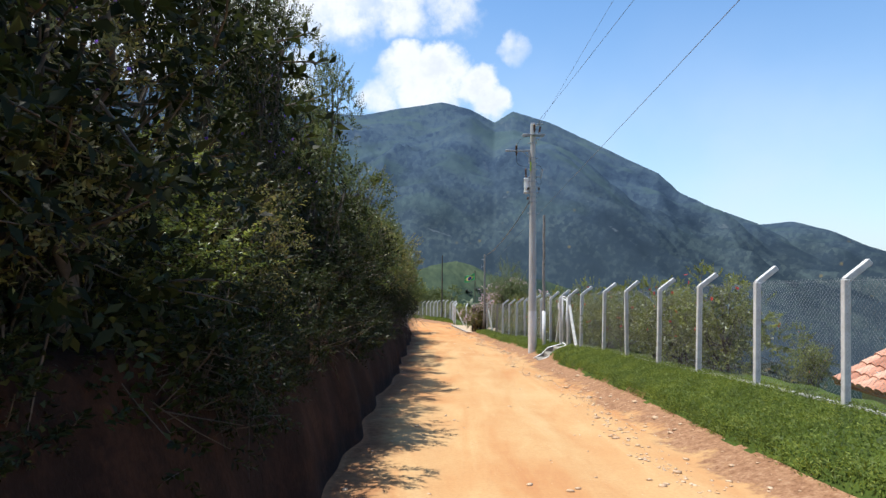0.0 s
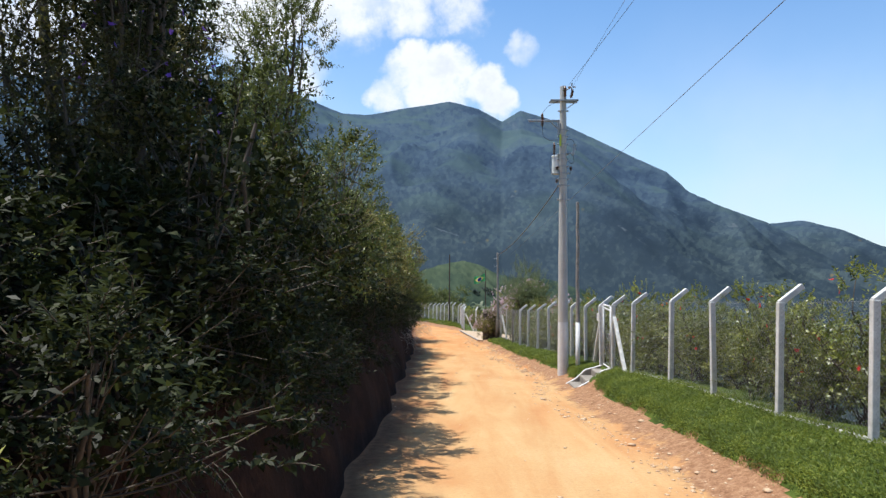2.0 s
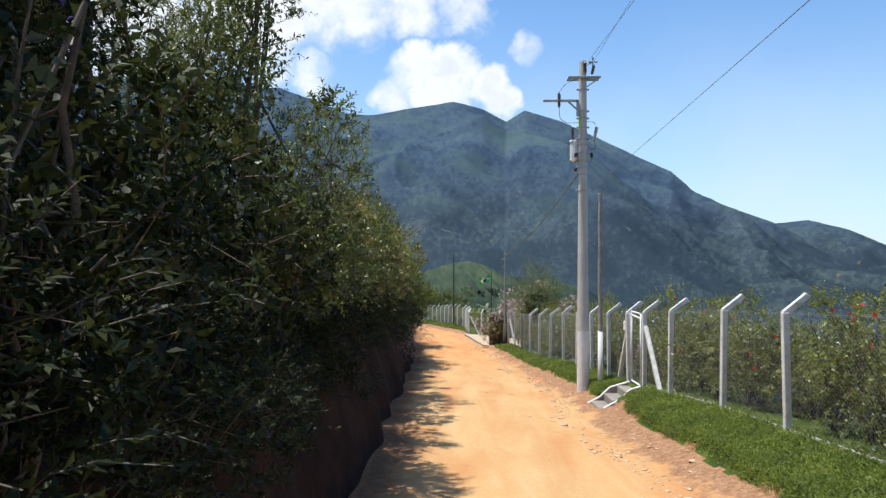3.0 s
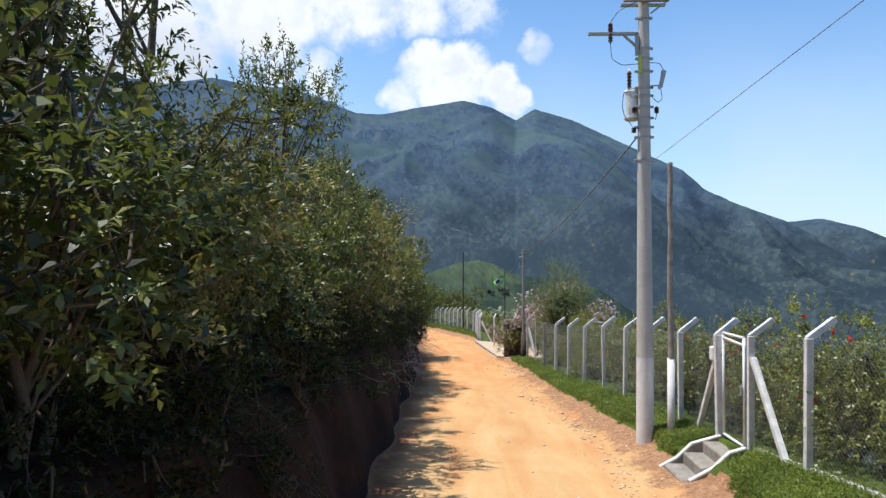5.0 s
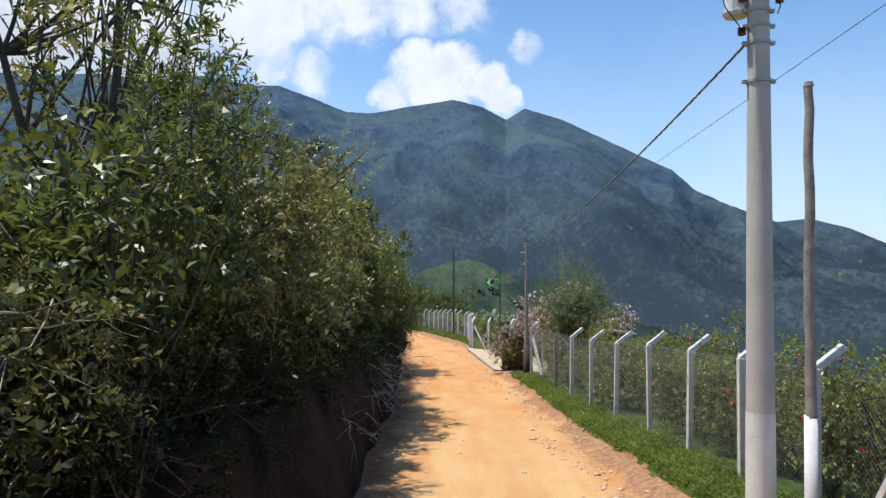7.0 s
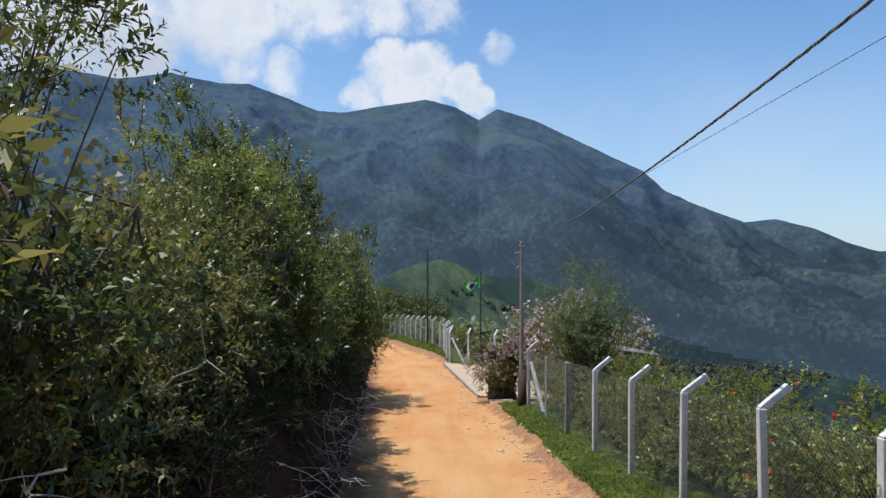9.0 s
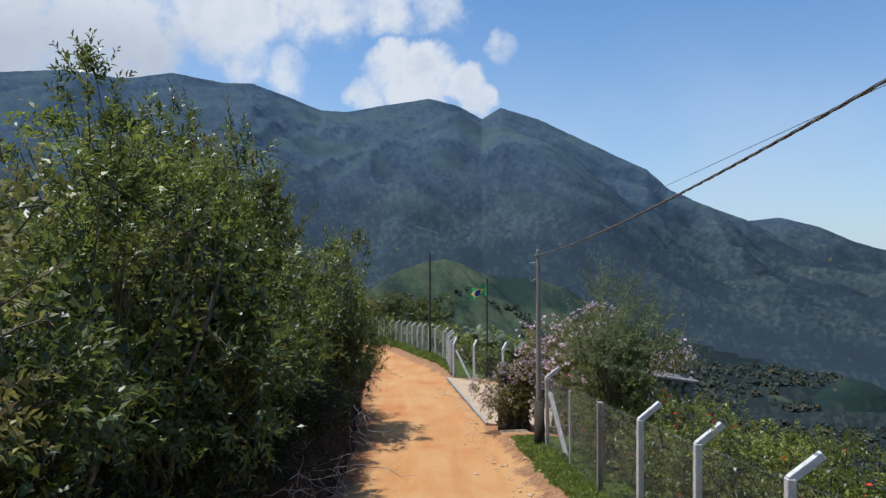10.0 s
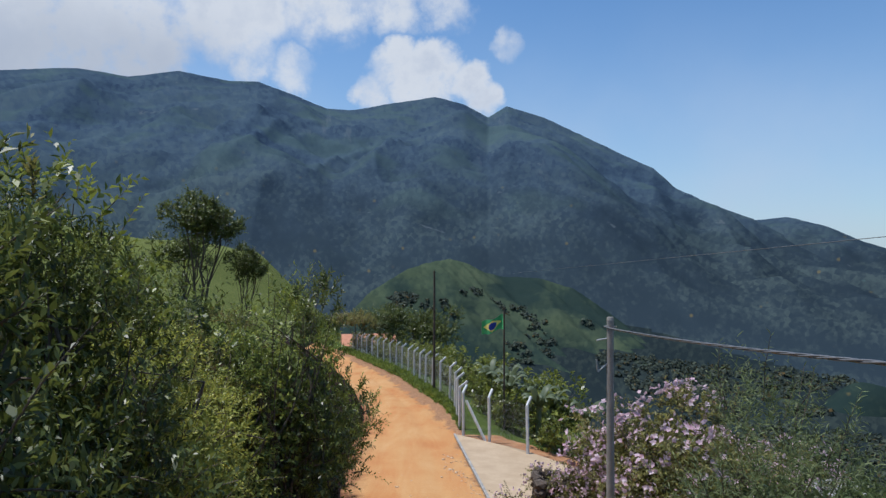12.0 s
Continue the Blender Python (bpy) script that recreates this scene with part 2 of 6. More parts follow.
def forest_material(name, dark, mid, light, low, grove, meadow, rock, cell=0.06, clear=0.62, foot=(-60.0, 160.0), spread=1500.0):
    """Far woods: crowns in several greens, clearings and some bare rock; distance haze is put into the tones, with a
    darker, clearer one on the lower slopes.
    """
    m, n, p, o, place, own = material(name)
    xyz = n.add("ShaderNodeSeparateXYZ")
    n.put(xyz.inputs[0], place)
    # crowns stand up, so they show longer in depth than across
    deep = n.vmath("SCALE", n.vmath("NORMALIZE", place))
    deep.node.inputs["Scale"].default_value = spread
    back = n.add("ShaderNodeCombineXYZ")
    n.put(back.inputs[1], n.math("MULTIPLY", n.vmath("LENGTH", place, out=1), 0.05))
    stood = n.vmath("ADD", deep, back.outputs[0])
    broad = n.noise(place, 0.0024, 4.0, 0.55)
    mid_n = n.noise(stood, 0.016, 4.0, 0.6)
    fine = n.noise(stood, 0.11, 4.0, 0.7)
    tree = n.voronoi(stood, cell * 2.2, out="Color")
    tone = n.add("ShaderNodeSeparateColor")
    n.put(tone.inputs[0], tree)
    f = n.math("ADD", n.math("MULTIPLY", broad, 0.45), n.math("ADD", n.math("MULTIPLY", mid_n, 0.22), n.math("ADD", n.math("MULTIPLY", fine, 0.24), n.math("MULTIPLY", tone.outputs[1], 0.11))))
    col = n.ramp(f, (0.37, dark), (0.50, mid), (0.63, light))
    # whole stands of paler, greener wood
    stand = n.span(n.noise(place, 0.0042, 5.0, 0.6), 0.50, 0.64)
    col = n.mix(n.math("MULTIPLY", stand, 0.55), col, meadow)
    # pale streaks of bare rock and slides, straight down the slope
    fall = n.add("ShaderNodeMapping")
    fall.inputs["Scale"].default_value = (1.0, 0.15, 0.55)
    n.put(fall.inputs[0], deep)
    slide = n.math("MULTIPLY", n.span(n.noise(fall.outputs[0], 0.035, 5.0, 0.65), 0.60, 0.72), n.span(n.noise(deep, 0.006, 3.0), 0.5, 0.62))
    col = n.mix(n.math("MULTIPLY", slide, 0.32), col, rock)
    # darker tone low down, as if seen through less haze
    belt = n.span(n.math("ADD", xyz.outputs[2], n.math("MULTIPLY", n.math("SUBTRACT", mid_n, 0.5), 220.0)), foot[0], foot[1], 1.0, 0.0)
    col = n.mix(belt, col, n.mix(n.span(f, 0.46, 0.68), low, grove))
    open_land = n.math("MULTIPLY", n.span(n.noise(place, 0.008, 5.0, 0.6), clear, clear + 0.06), n.span(mid_n, 0.42, 0.5))
    col = n.mix(n.math("MULTIPLY", open_land, 0.8), col, meadow)
    bare = n.math("MULTIPLY", n.span(n.noise(place, 0.011, 5.0, 0.7), 0.66, 0.72), 0.5)
    col = n.mix(bare, col, rock)
    # a few trees in flower or in dry leaf stand out
    odd = n.add("ShaderNodeTexVoronoi")
    n.put(odd.inputs["Vector"], stood)
    odd.inputs["Scale"].default_value = cell * 1.8
    hue = n.add("ShaderNodeSeparateColor")
    n.put(hue.inputs[0], odd.outputs["Color"])
    lone = n.math("MULTIPLY", n.span(hue.outputs[0], 0.985, 0.99), n.math("MULTIPLY", n.span(odd.outputs["Distance"], 0.15, 0.5, 1.0, 0.0), belt))
    col = n.mix(n.math("MULTIPLY", lone, 0.5), col, (0.17, 0.13, 0.05))
    n.put(p.inputs["Base Color"], col)
    p.inputs["Roughness"].default_value = 1.0
    p.inputs["Specular IOR Level"].default_value = 0.0
    return m


ROAD = road_material(((0.17, 0.082, 0.042), (0.29, 0.155, 0.083), (0.42, 0.26, 0.15)))
# red-brown earth coloured near black, with the bank's deep shade in it
BANK = earth_material("shaded_bank_earth", (0.010, 0.006, 0.005), (0.021, 0.011, 0.008), (0.048, 0.023, 0.014))
SLOPE = earth_material("hillside_turf", (0.05, 0.07, 0.016), (0.11, 0.13, 0.03), (0.20, 0.20, 0.06))
APRON = earth_material("verge_earth", (0.22, 0.10, 0.05), (0.36, 0.18, 0.09), (0.48, 0.27, 0.14))
TURF = earth_material("verge_turf", (0.030, 0.045, 0.010), (0.060, 0.088, 0.016), (0.10, 0.13, 0.025))
# blue distance haze is mixed into the tones of these three
MOUNTAIN = forest_material("hazed_mountain_forest", (0.031, 0.050, 0.082), (0.049, 0.076, 0.108), (0.066, 0.097, 0.118), (0.026, 0.039, 0.050), (0.058, 0.078, 0.078), (0.068, 0.106, 0.104), (0.120, 0.140, 0.152), cell=0.055, clear=0.68, foot=(-60.0, 330.0))
VALLEY = forest_material("hazed_valley_forest", (0.014, 0.021, 0.024), (0.026, 0.036, 0.036), (0.046, 0.058, 0.048), (0.016, 0.024, 0.027), (0.042, 0.054, 0.047), (0.070, 0.092, 0.050), (0.085, 0.080, 0.058), cell=0.055, clear=0.6, spread=1500.0)
MEADOW = forest_material("hazed_foothill_meadow", (0.030, 0.046, 0.034), (0.050, 0.070, 0.044), (0.074, 0.094, 0.056), (0.020, 0.034, 0.031), (0.040, 0.059, 0.042), (0.018, 0.032, 0.031), (0.060, 0.064, 0.048), cell=0.1, clear=0.49, foot=(-75.0, -25.0), spread=700.0)
STEP = plain("worn_concrete", (0.17, 0.15, 0.125), (0.30, 0.27, 0.23), 5.0, 0.9, bump=0.35, fine=40.0)
CONCRETE = plain("concrete", (0.42, 0.41, 0.38), (0.58, 0.57, 0.53), 3.0, 0.85, fine=45.0)
SHAFT = plain("pole_concrete", (0.40, 0.38, 0.35), (0.52, 0.50, 0.47), 2.0, 0.85, fine=35.0)
PALE_SLAB = plain("pale_concrete", (0.38, 0.27, 0.165), (0.50, 0.375, 0.25), 1.2, 0.9, fine=30.0)
WHITE = plain("white_lime_paint", (0.58, 0.58, 0.59), (0.72, 0.72, 0.72), 5.0, 0.75, fine=40.0)
POST = plain("weathered_white_concrete", (0.46, 0.46, 0.45), (0.68, 0.68, 0.67), 6.0, 0.85, fine=50.0)
GALV = plain("galvanised_wire", (0.20, 0.21, 0.22), (0.34, 0.35, 0.36), 20.0, 0.5, 0.3)
CABLE = plain("weathered_cable", (0.10, 0.10, 0.105), (0.17, 0.17, 0.18), 15.0, 0.45)
STEEL = plain("grey_steel", (0.30, 0.31, 0.32), (0.42, 0.43, 0.44), 12.0, 0.5, 0.4)
DARK = plain("dark_rubber", (0.015, 0.015, 0.016), (0.035, 0.035, 0.036), 15.0, 0.6)
WOOD = plain("weathered_wood", (0.17, 0.15, 0.13), (0.32, 0.29, 0.26), 9.0, 0.85, fine=70.0)
DARK_WOOD = plain("dark_wood", (0.035, 0.028, 0.022), (0.08, 0.06, 0.045), 9.0, 0.85, fine=70.0)
BARK = plain("bark", (0.045, 0.035, 0.025), (0.12, 0.095, 0.07), 8.0, 0.9, bump=0.4, fine=50.0)
CERAMIC = plain("brown_porcelain", (0.10, 0.05, 0.03), (0.16, 0.08, 0.05), 10.0, 0.25)
TANK = plain("pale_enamel", (0.58, 0.60, 0.60), (0.68, 0.70, 0.70), 8.0, 0.4)
FLAG_GREEN = plain("green_cloth", (0.05, 0.32, 0.11), (0.08, 0.40, 0.16), 6.0, 0.8)
FLAG_YELLOW = plain("yellow_cloth", (0.80, 0.70, 0.16), (0.86, 0.78, 0.26), 6.0, 0.8)
FLAG_BLUE = plain("blue_cloth", (0.01, 0.03, 0.25), (0.015, 0.04, 0.32), 6.0, 0.8)
TAPE = plain("lime_tape", (0.45, 0.60, 0.05), (0.5, 0.66, 0.08), 6.0, 0.6)
DARK_STONE = plain("dark_rubble", (0.045, 0.032, 0.024), (0.13, 0.10, 0.08), 7.0, 0.9, bump=0.4)
DRY_TWIG = plain("bleached_twig", (0.26, 0.23, 0.19), (0.42, 0.38, 0.32), 9.0, 0.85)
ROADSTONE = plain("road_stone", (0.44, 0.28, 0.16), (0.66, 0.49, 0.33), 9.0, 0.9)
TILE = plain("terracotta", (0.42, 0.17, 0.09), (0.58, 0.27, 0.16), 3.0, 0.85, fine=25.0)
def tile_material():
    m, n, p, o, place, own = material("roof_tile")
    r = n.add("ShaderNodeObjectInfo").outputs["Random"]
    f = n.math("ADD", n.math("MULTIPLY", r, 0.7), n.math("MULTIPLY", n.noise(place, 9.0, 4.0), 0.4))
    n.put(p.inputs["Base Color"], n.ramp(f, (0.2, (0.36, 0.15, 0.09)), (0.55, (0.52, 0.25, 0.16)), (0.9, (0.62, 0.36, 0.25))))
    p.inputs["Roughness"].default_value = 0.85
    n.put(p.inputs["Normal"], n.bump(n.noise(place, 60.0), 0.2, 0.01))
    return m


TILE_ROOF = tile_material()
STONE = plain("pale_stone", (0.22, 0.21, 0.20), (0.42, 0.40, 0.37), 5.0, 0.9, fine=35.0)
PLASTER = plain("pale_plaster", (0.55, 0.52, 0.46), (0.68, 0.65, 0.58), 2.0, 0.9)
GLASS_DARK = plain("dark_window_glass", (0.02, 0.025, 0.03), (0.03, 0.035, 0.04), 4.0, 0.12)
LEAF_A = leaves("leaf_glossy_green", (0.017, 0.030, 0.007), (0.056, 0.081, 0.016), (0.20, 0.225, 0.05))
LEAF_B = leaves("leaf_olive", (0.040, 0.042, 0.012), (0.15, 0.142, 0.038), (0.37, 0.34, 0.10), 0.5, odd=(0.22, 0.12, 0.055))
LEAF_C = leaves("leaf_fresh_green", (0.032, 0.054, 0.010), (0.125, 0.165, 0.028), (0.36, 0.40, 0.075), 0.42)
LEAF_LIME = leaves("leaf_yellow_green", (0.11, 0.135, 0.022), (0.27, 0.29, 0.045), (0.46, 0.45, 0.085), 0.5)
# the near bank's shade is put into this leaf colour
LEAF_SHADED = leaves("leaf_shaded_green", (0.007, 0.011, 0.003), (0.015, 0.022, 0.006), (0.052, 0.064, 0.018), 0.5, 0.35, gloss=0.2)
LEAF_HEDGE = leaves("leaf_hibiscus", (0.024, 0.040, 0.009), (0.105, 0.136, 0.021), (0.34, 0.35, 0.065), 0.38)
# olive leaf with the shade of taller trees taken into its tones
LEAF_OLIVE_SHADED = leaves("leaf_olive_shaded", (0.018, 0.019, 0.007), (0.060, 0.058, 0.017), (0.18, 0.165, 0.05), 0.5)
LEAF_FEATHER = leaves("leaf_feathery", (0.055, 0.08, 0.028), (0.115, 0.15, 0.055), (0.21, 0.25, 0.10), 0.6)
# greens greyed a little for the haze of distance
LEAF_FAR = leaves("leaf_far_wood_hazed", (0.034, 0.046, 0.042), (0.062, 0.080, 0.064), (0.115, 0.130, 0.088), 0.7, 0.3, odd=(0.12, 0.085, 0.035), gloss=0.1)
GREY_STONE = plain("grey_stone", (0.11, 0.105, 0.10), (0.25, 0.24, 0.225), 5.0, 0.9, fine=35.0)
DULL_POLE = plain("weathered_pole", (0.20, 0.185, 0.165), (0.32, 0.30, 0.275), 3.0, 0.88, fine=35.0)
LEAF_GREY = leaves("leaf_grey_green", (0.05, 0.07, 0.035), (0.10, 0.13, 0.065), (0.19, 0.22, 0.12), 0.5)
GRASS = leaves("grass_blade", (0.034, 0.062, 0.009), (0.118, 0.168, 0.021), (0.25, 0.29, 0.046), 0.65, 0.4)
PETAL_PINK = leaves("petal_pink", (0.55, 0.32, 0.42), (0.70, 0.48, 0.56), (0.82, 0.68, 0.72), 0.6, 0.4)
PETAL_RED = leaves("petal_red", (0.55, 0.02, 0.02), (0.70, 0.04, 0.03), (0.80, 0.09, 0.06), 0.5, 0.3)
PETAL_VIOLET = leaves("petal_violet", (0.12, 0.05, 0.40), (0.18, 0.08, 0.52), (0.28, 0.14, 0.62), 0.5, 0.4)

# ---- shapes ----
def part(name, bm, mat, parent=None, label="", smooth=False):
    """Links a bmesh as one mesh object under a thing or a part."""
    me = bpy.data.meshes.new(name)
    bm.to_mesh(me)
    bm.free()
    me.materials.append(mat)
    if smooth:
        for f in me.polygons:
            f.use_smooth = len(f.vertices) == 4
    ob = new(name, me)
    ob.parent = parent
    return tagged(ob, label)


def sheet(name, verts, quads, mats, index=None, smooth=True):
    """A mesh out of arrays of places and four-cornered faces."""
    verts, quads = np.asarray(verts, np.float32), np.asarray(quads, np.int32)
    me = bpy.data.meshes.new(name)
    me.vertices.add(len(verts))
    me.vertices.foreach_set("co", verts.ravel())
    k = quads.shape[1]
    me.loops.add(len(quads) * k)
    me.loops.foreach_set("vertex_index", quads.ravel())
    me.polygons.add(len(quads))
    me.polygons.foreach_set("loop_start", np.arange(len(quads), dtype=np.int32) * k)
    for m in mats:
        me.materials.append(m)
    if index is not None:
        me.polygons.foreach_set("material_index", np.asarray(index, np.int32))
    me.update(calc_edges=True)
    if smooth:
        me.shade_smooth()
    return me


def linked(name, me, parent=None, label=""):
    ob = new(name, me)
    ob.parent = parent
    return tagged(ob, label)


def thing(name, label, category, group="", kind="", at=(0, 0, 0), turn=0.0):
    ob = new(name)
    ob.empty_display_size = 0.2
    ob.matrix_basis = pose(*at, 0, 0, turn)
    return tagged(ob, label, category, group, kind)


def box(bm, size, m=None, bevel=0.0):
    got = bmesh.ops.create_cube(bm, size=1.0, matrix=(m or Matrix()) @ Matrix.Diagonal((*size, 1)))
    if bevel:
        edges = list({e for v in got["verts"] for e in v.link_edges})
        bmesh.ops.bevel(bm, geom=edges, offset=bevel, segments=1, affect="EDGES")
    return bm


def cyl(bm, r0, r1, length, m=None, n=12):
    """A cylinder or cone that stands on its origin."""
    bmesh.ops.create_cone(bm, cap_ends=True, segments=n, radius1=r0, radius2=r1, depth=length,
                          matrix=(m or Matrix()) @ Matrix.Translation((0, 0, length / 2)))
    return bm


def stick(bm, a, b, r0, r1=None, n=8):
    a, b = Vector(a), Vector(b)
    m = Matrix.Translation(a) @ (b - a).to_track_quat("Z", "Y").to_matrix().to_4x4()
    return cyl(bm, r0, r0 if r1 is None else r1, (b - a).length, m, n)


def beam(bm, a, b, w, d, bevel=0.006):
    """A square-section bar from a to b."""
    a, b = Vector(a), Vector(b)
    m = Matrix.Translation((a + b) / 2) @ (b - a).to_track_quat("Z", "Y").to_matrix().to_4x4()
    return box(bm, (w, d, (b - a).length), m, bevel)


def tube(pts, r, n=5):
    """A bent round rod along the points, as arrays."""
    pts = np.asarray(pts, float)
    tan = np.gradient(pts, axis=0)
    tan /= np.linalg.norm(tan, axis=1)[:, None] + 1e-9
    side = np.cross(tan, (0.13, 0.21, 0.97))
    side /= np.linalg.norm(side, axis=1)[:, None] + 1e-9
    up = np.cross(side, tan)
    a = np.arange(n) * 2 * np.pi / n
    rr = np.broadcast_to(np.asarray(r, float), (len(pts),))[:, None, None]
    v = pts[:, None] + rr * (np.cos(a)[None, :, None] * side[:, None] + np.sin(a)[None, :, None] * up[:, None])
    i = np.arange(len(pts) - 1)[:, None] * n
    j = np.arange(n)[None]
    k = (j + 1) % n
    return v.reshape(-1, 3), np.stack([i + j, i + k, i + k + n, i + j + n], -1).reshape(-1, 4)


def joined(pieces):
    vs, fs, k = [], [], 0
    for v, f in pieces:
        vs.append(v)
        fs.append(f + k)
        k += len(v)
    return np.concatenate(vs), np.concatenate(fs)


@functools.lru_cache(None)
def lattice(shape, seed):
    return np.random.default_rng(seed).random(shape)


def value_noise(x, y, seed):
    """Smooth noise in 0..1 over the plane."""
    g = lattice((256, 256), seed)
    xi, yi = np.floor(x).astype(int), np.floor(y).astype(int)
    fx, fy = x - xi, y - yi
    fx, fy = fx * fx * (3 - 2 * fx), fy * fy * (3 - 2 * fy)
    a, b = g[xi % 256, yi % 256], g[(xi + 1) % 256, yi % 256]
    c, d = g[xi % 256, (yi + 1) % 256], g[(xi + 1) % 256, (yi + 1) % 256]
    return (a * (1 - fx) + b * fx) * (1 - fy) + (c * (1 - fx) + d * fx) * fy


def fbm(x, y, seed, octaves=5, gain=0.5, ridged=False):
    total, amp, norm = 0.0, 1.0, 0.0
    for k in range(octaves):
        v = value_noise(x * 2 ** k + 17.3 * k, y * 2 ** k + 5.1 * k, seed + k)
        total = total + amp * (1 - np.abs(2 * v - 1) if ridged else v)
        norm, amp = norm + amp, amp * gain
    return total / norm


# ---- the lie of the land: the road falls away from the camera and bends to the west ----
def along(rows):
    ys, vs = zip(*rows)
    return lambda y: np.interp(y, ys, vs)


road_z = along([(-60, 4.2), (-20, 2.5), (0, 1.45), (13, 0.78), (20, 0.40), (28, -0.02), (36, -0.50), (43, -0.98), (50, -1.45), (57, -1.80), (63, -2.08), (69, -2.5), (83, -3.25), (89, -3.6), (106, -4.5), (160, -6.5)])
road_r = along([(-60, 6.0), (0, 3.9), (10, 3.6), (15, 3.45), (25, 3.05), (35, 2.65), (43, 2.25), (50, 1.85), (57, 1.35), (63, 0.85), (70, -0.25), (75, -1.4), (83, -3.25), (89, -5.0), (106, -10.4), (160, -34.0)])
road_l = along([(-60, -1.2), (0, -1.36), (10, -1.38), (24, -1.45), (35, -1.70), (45, -2.10), (51, -2.5), (57, -2.95), (69, -3.5), (76, -5.0), (83, -7.0), (89, -9.0), (106, -15.0), (160, -39.0)])
straight_l = road_l
road_l = lambda y: straight_l(y) + 0.10 * np.sin(np.asarray(y) * 1.3) * np.sin(np.asarray(y) * 0.61 + 1) + 0.14 * (value_noise(np.asarray(y) * 1.1 + 200, np.asarray(y) * 0.0, 44) - 0.5)
fence_x = along([(-60, 9.0), (0, 6.1), (9.5, 5.60), (11.7, 5.40), (16.2, 5.12), (20.5, 4.85), (25.5, 4.42), (33, 3.98), (39.2, 3.45), (45.2, 2.95), (47.5, 2.8), (50, 3.6), (58, 3.6), (62, 2.6), (64, 1.05), (70, 0.95), (74.3, 0.0), (83, -1.7), (90, -3.5), (106, -8.6), (160, -32.0)])
fence_z = along([(-60, 5.0), (0, 2.25), (7, 1.86), (11.7, 1.64), (14, 1.49), (16.2, 1.33), (18.5, 1.20), (20.5, 1.10), (22.9, 0.91), (25.5, 0.68), (33, 0.12), (35.2, -0.10), (37.2, -0.27), (39.2, -0.40), (45.2, -0.74), (48, -1.10), (50, -1.46), (58, -1.86), (63, -2.10), (65, -2.0), (70, -2.2), (74.3, -2.3), (83, -2.95), (90, -3.35), (106, -4.3), (160, -6.3)])
VALLEY_Z = -74.0
bank_h = along([(-60, 1.9), (30, 1.9), (40, 1.6), (48, 1.1), (56, 0.6), (70, 0.9), (100, 1.5), (160, 1.5)])


def hill_left(d, y):
    """Height over the road at d metres west of its edge: a cut bank, then the hillside."""
    bank = bank_h(y) * np.clip(d / 0.55, 0, 1) ** 0.7
    return bank + 0.36 * np.clip(d - 0.55, 0, 12) + 0.20 * np.clip(d - 12.5, 0, 60) + 0.1 * np.clip(d - 72, 0, 200)


rim_width = along([(0, 0.65), (28, 0.65), (35, 0.28), (60, 0.28), (70, 0.65)])


def verge_foot(y):
    return np.minimum(road_r(y) + rim_width(y), fence_x(y) - 0.05)


def height(x, y):
    x, y = np.asarray(x, float), np.asarray(y, float)
    zr, xr, xl, fx, fz = road_z(y), road_r(y), road_l(y), fence_x(y), fence_z(y)
    mid = (xr + xl) / 2
    u = np.clip((x - mid) / ((xr - xl) / 2), -1, 1)
    road = zr + 0.05 * (1 - u * u) - 0.035 * np.exp(-((np.abs(u) - 0.42) / 0.16) ** 2)
    grass_x = verge_foot(y)
    low = zr + np.minimum(0.20, np.maximum(fz - zr, 0.0))
    apron = zr + np.clip((x - xr) / np.maximum(grass_x - xr, 0.05), 0, 1) * (low - zr)
    kerb = np.clip((x - grass_x) / 0.14, 0, 1) * np.minimum(0.16, 0.5 * np.maximum(fz - low, 0))
    step = np.clip((x - grass_x) / np.maximum(fx - grass_x, 0.05), 0, 1)
    verge = low + kerb + (fz - low - np.minimum(0.16, 0.5 * np.maximum(fz - low, 0))) * step
    e = np.maximum(x - fx, 0)
    fall = np.where(e < 1.2, 0.08 * e, 0.1 + 0.37 * (e - 1.2))
    beyond = np.maximum(fz - fall, VALLEY_Z)
    right = np.where(x < grass_x, apron, np.where(x < fx, verge, beyond))
    d = np.maximum(xl - x, 0)
    left = zr + hill_left(d, y)
    z = np.where(x > xr, right, np.where(x < xl, left, road))
    # cut for the garden steps
    z = np.where((y > 24.38) & (y < 25.52) & (x > xr) & (x < 4.36), np.minimum(z, zr + 0.06), z)
    rough = (fbm(x * 0.9, y * 0.9, 3, 4) - 0.5)
    wild = np.clip((d - 0.1) / 1.0, 0, 1) + np.clip((e - 0.3) / 2.0, 0, 1)
    z = z + rough * (0.05 + 0.55 * np.minimum(wild, 1))
    z = z + (fbm(x * 0.05, y * 0.05, 9, 4) - 0.5) * 5.0 * np.clip((d - 4) / 25, 0, 1)
    z = z + (fbm(x * 0.035, y * 0.035, 12, 4) - 0.5) * 9.0 * np.clip((e - 12) / 40, 0, 1)
    # the land falls away past the bend too
    return z - 0.16 * np.clip(y - 116, 0, 400) * (1 - np.clip(d / 60, 0, 1))


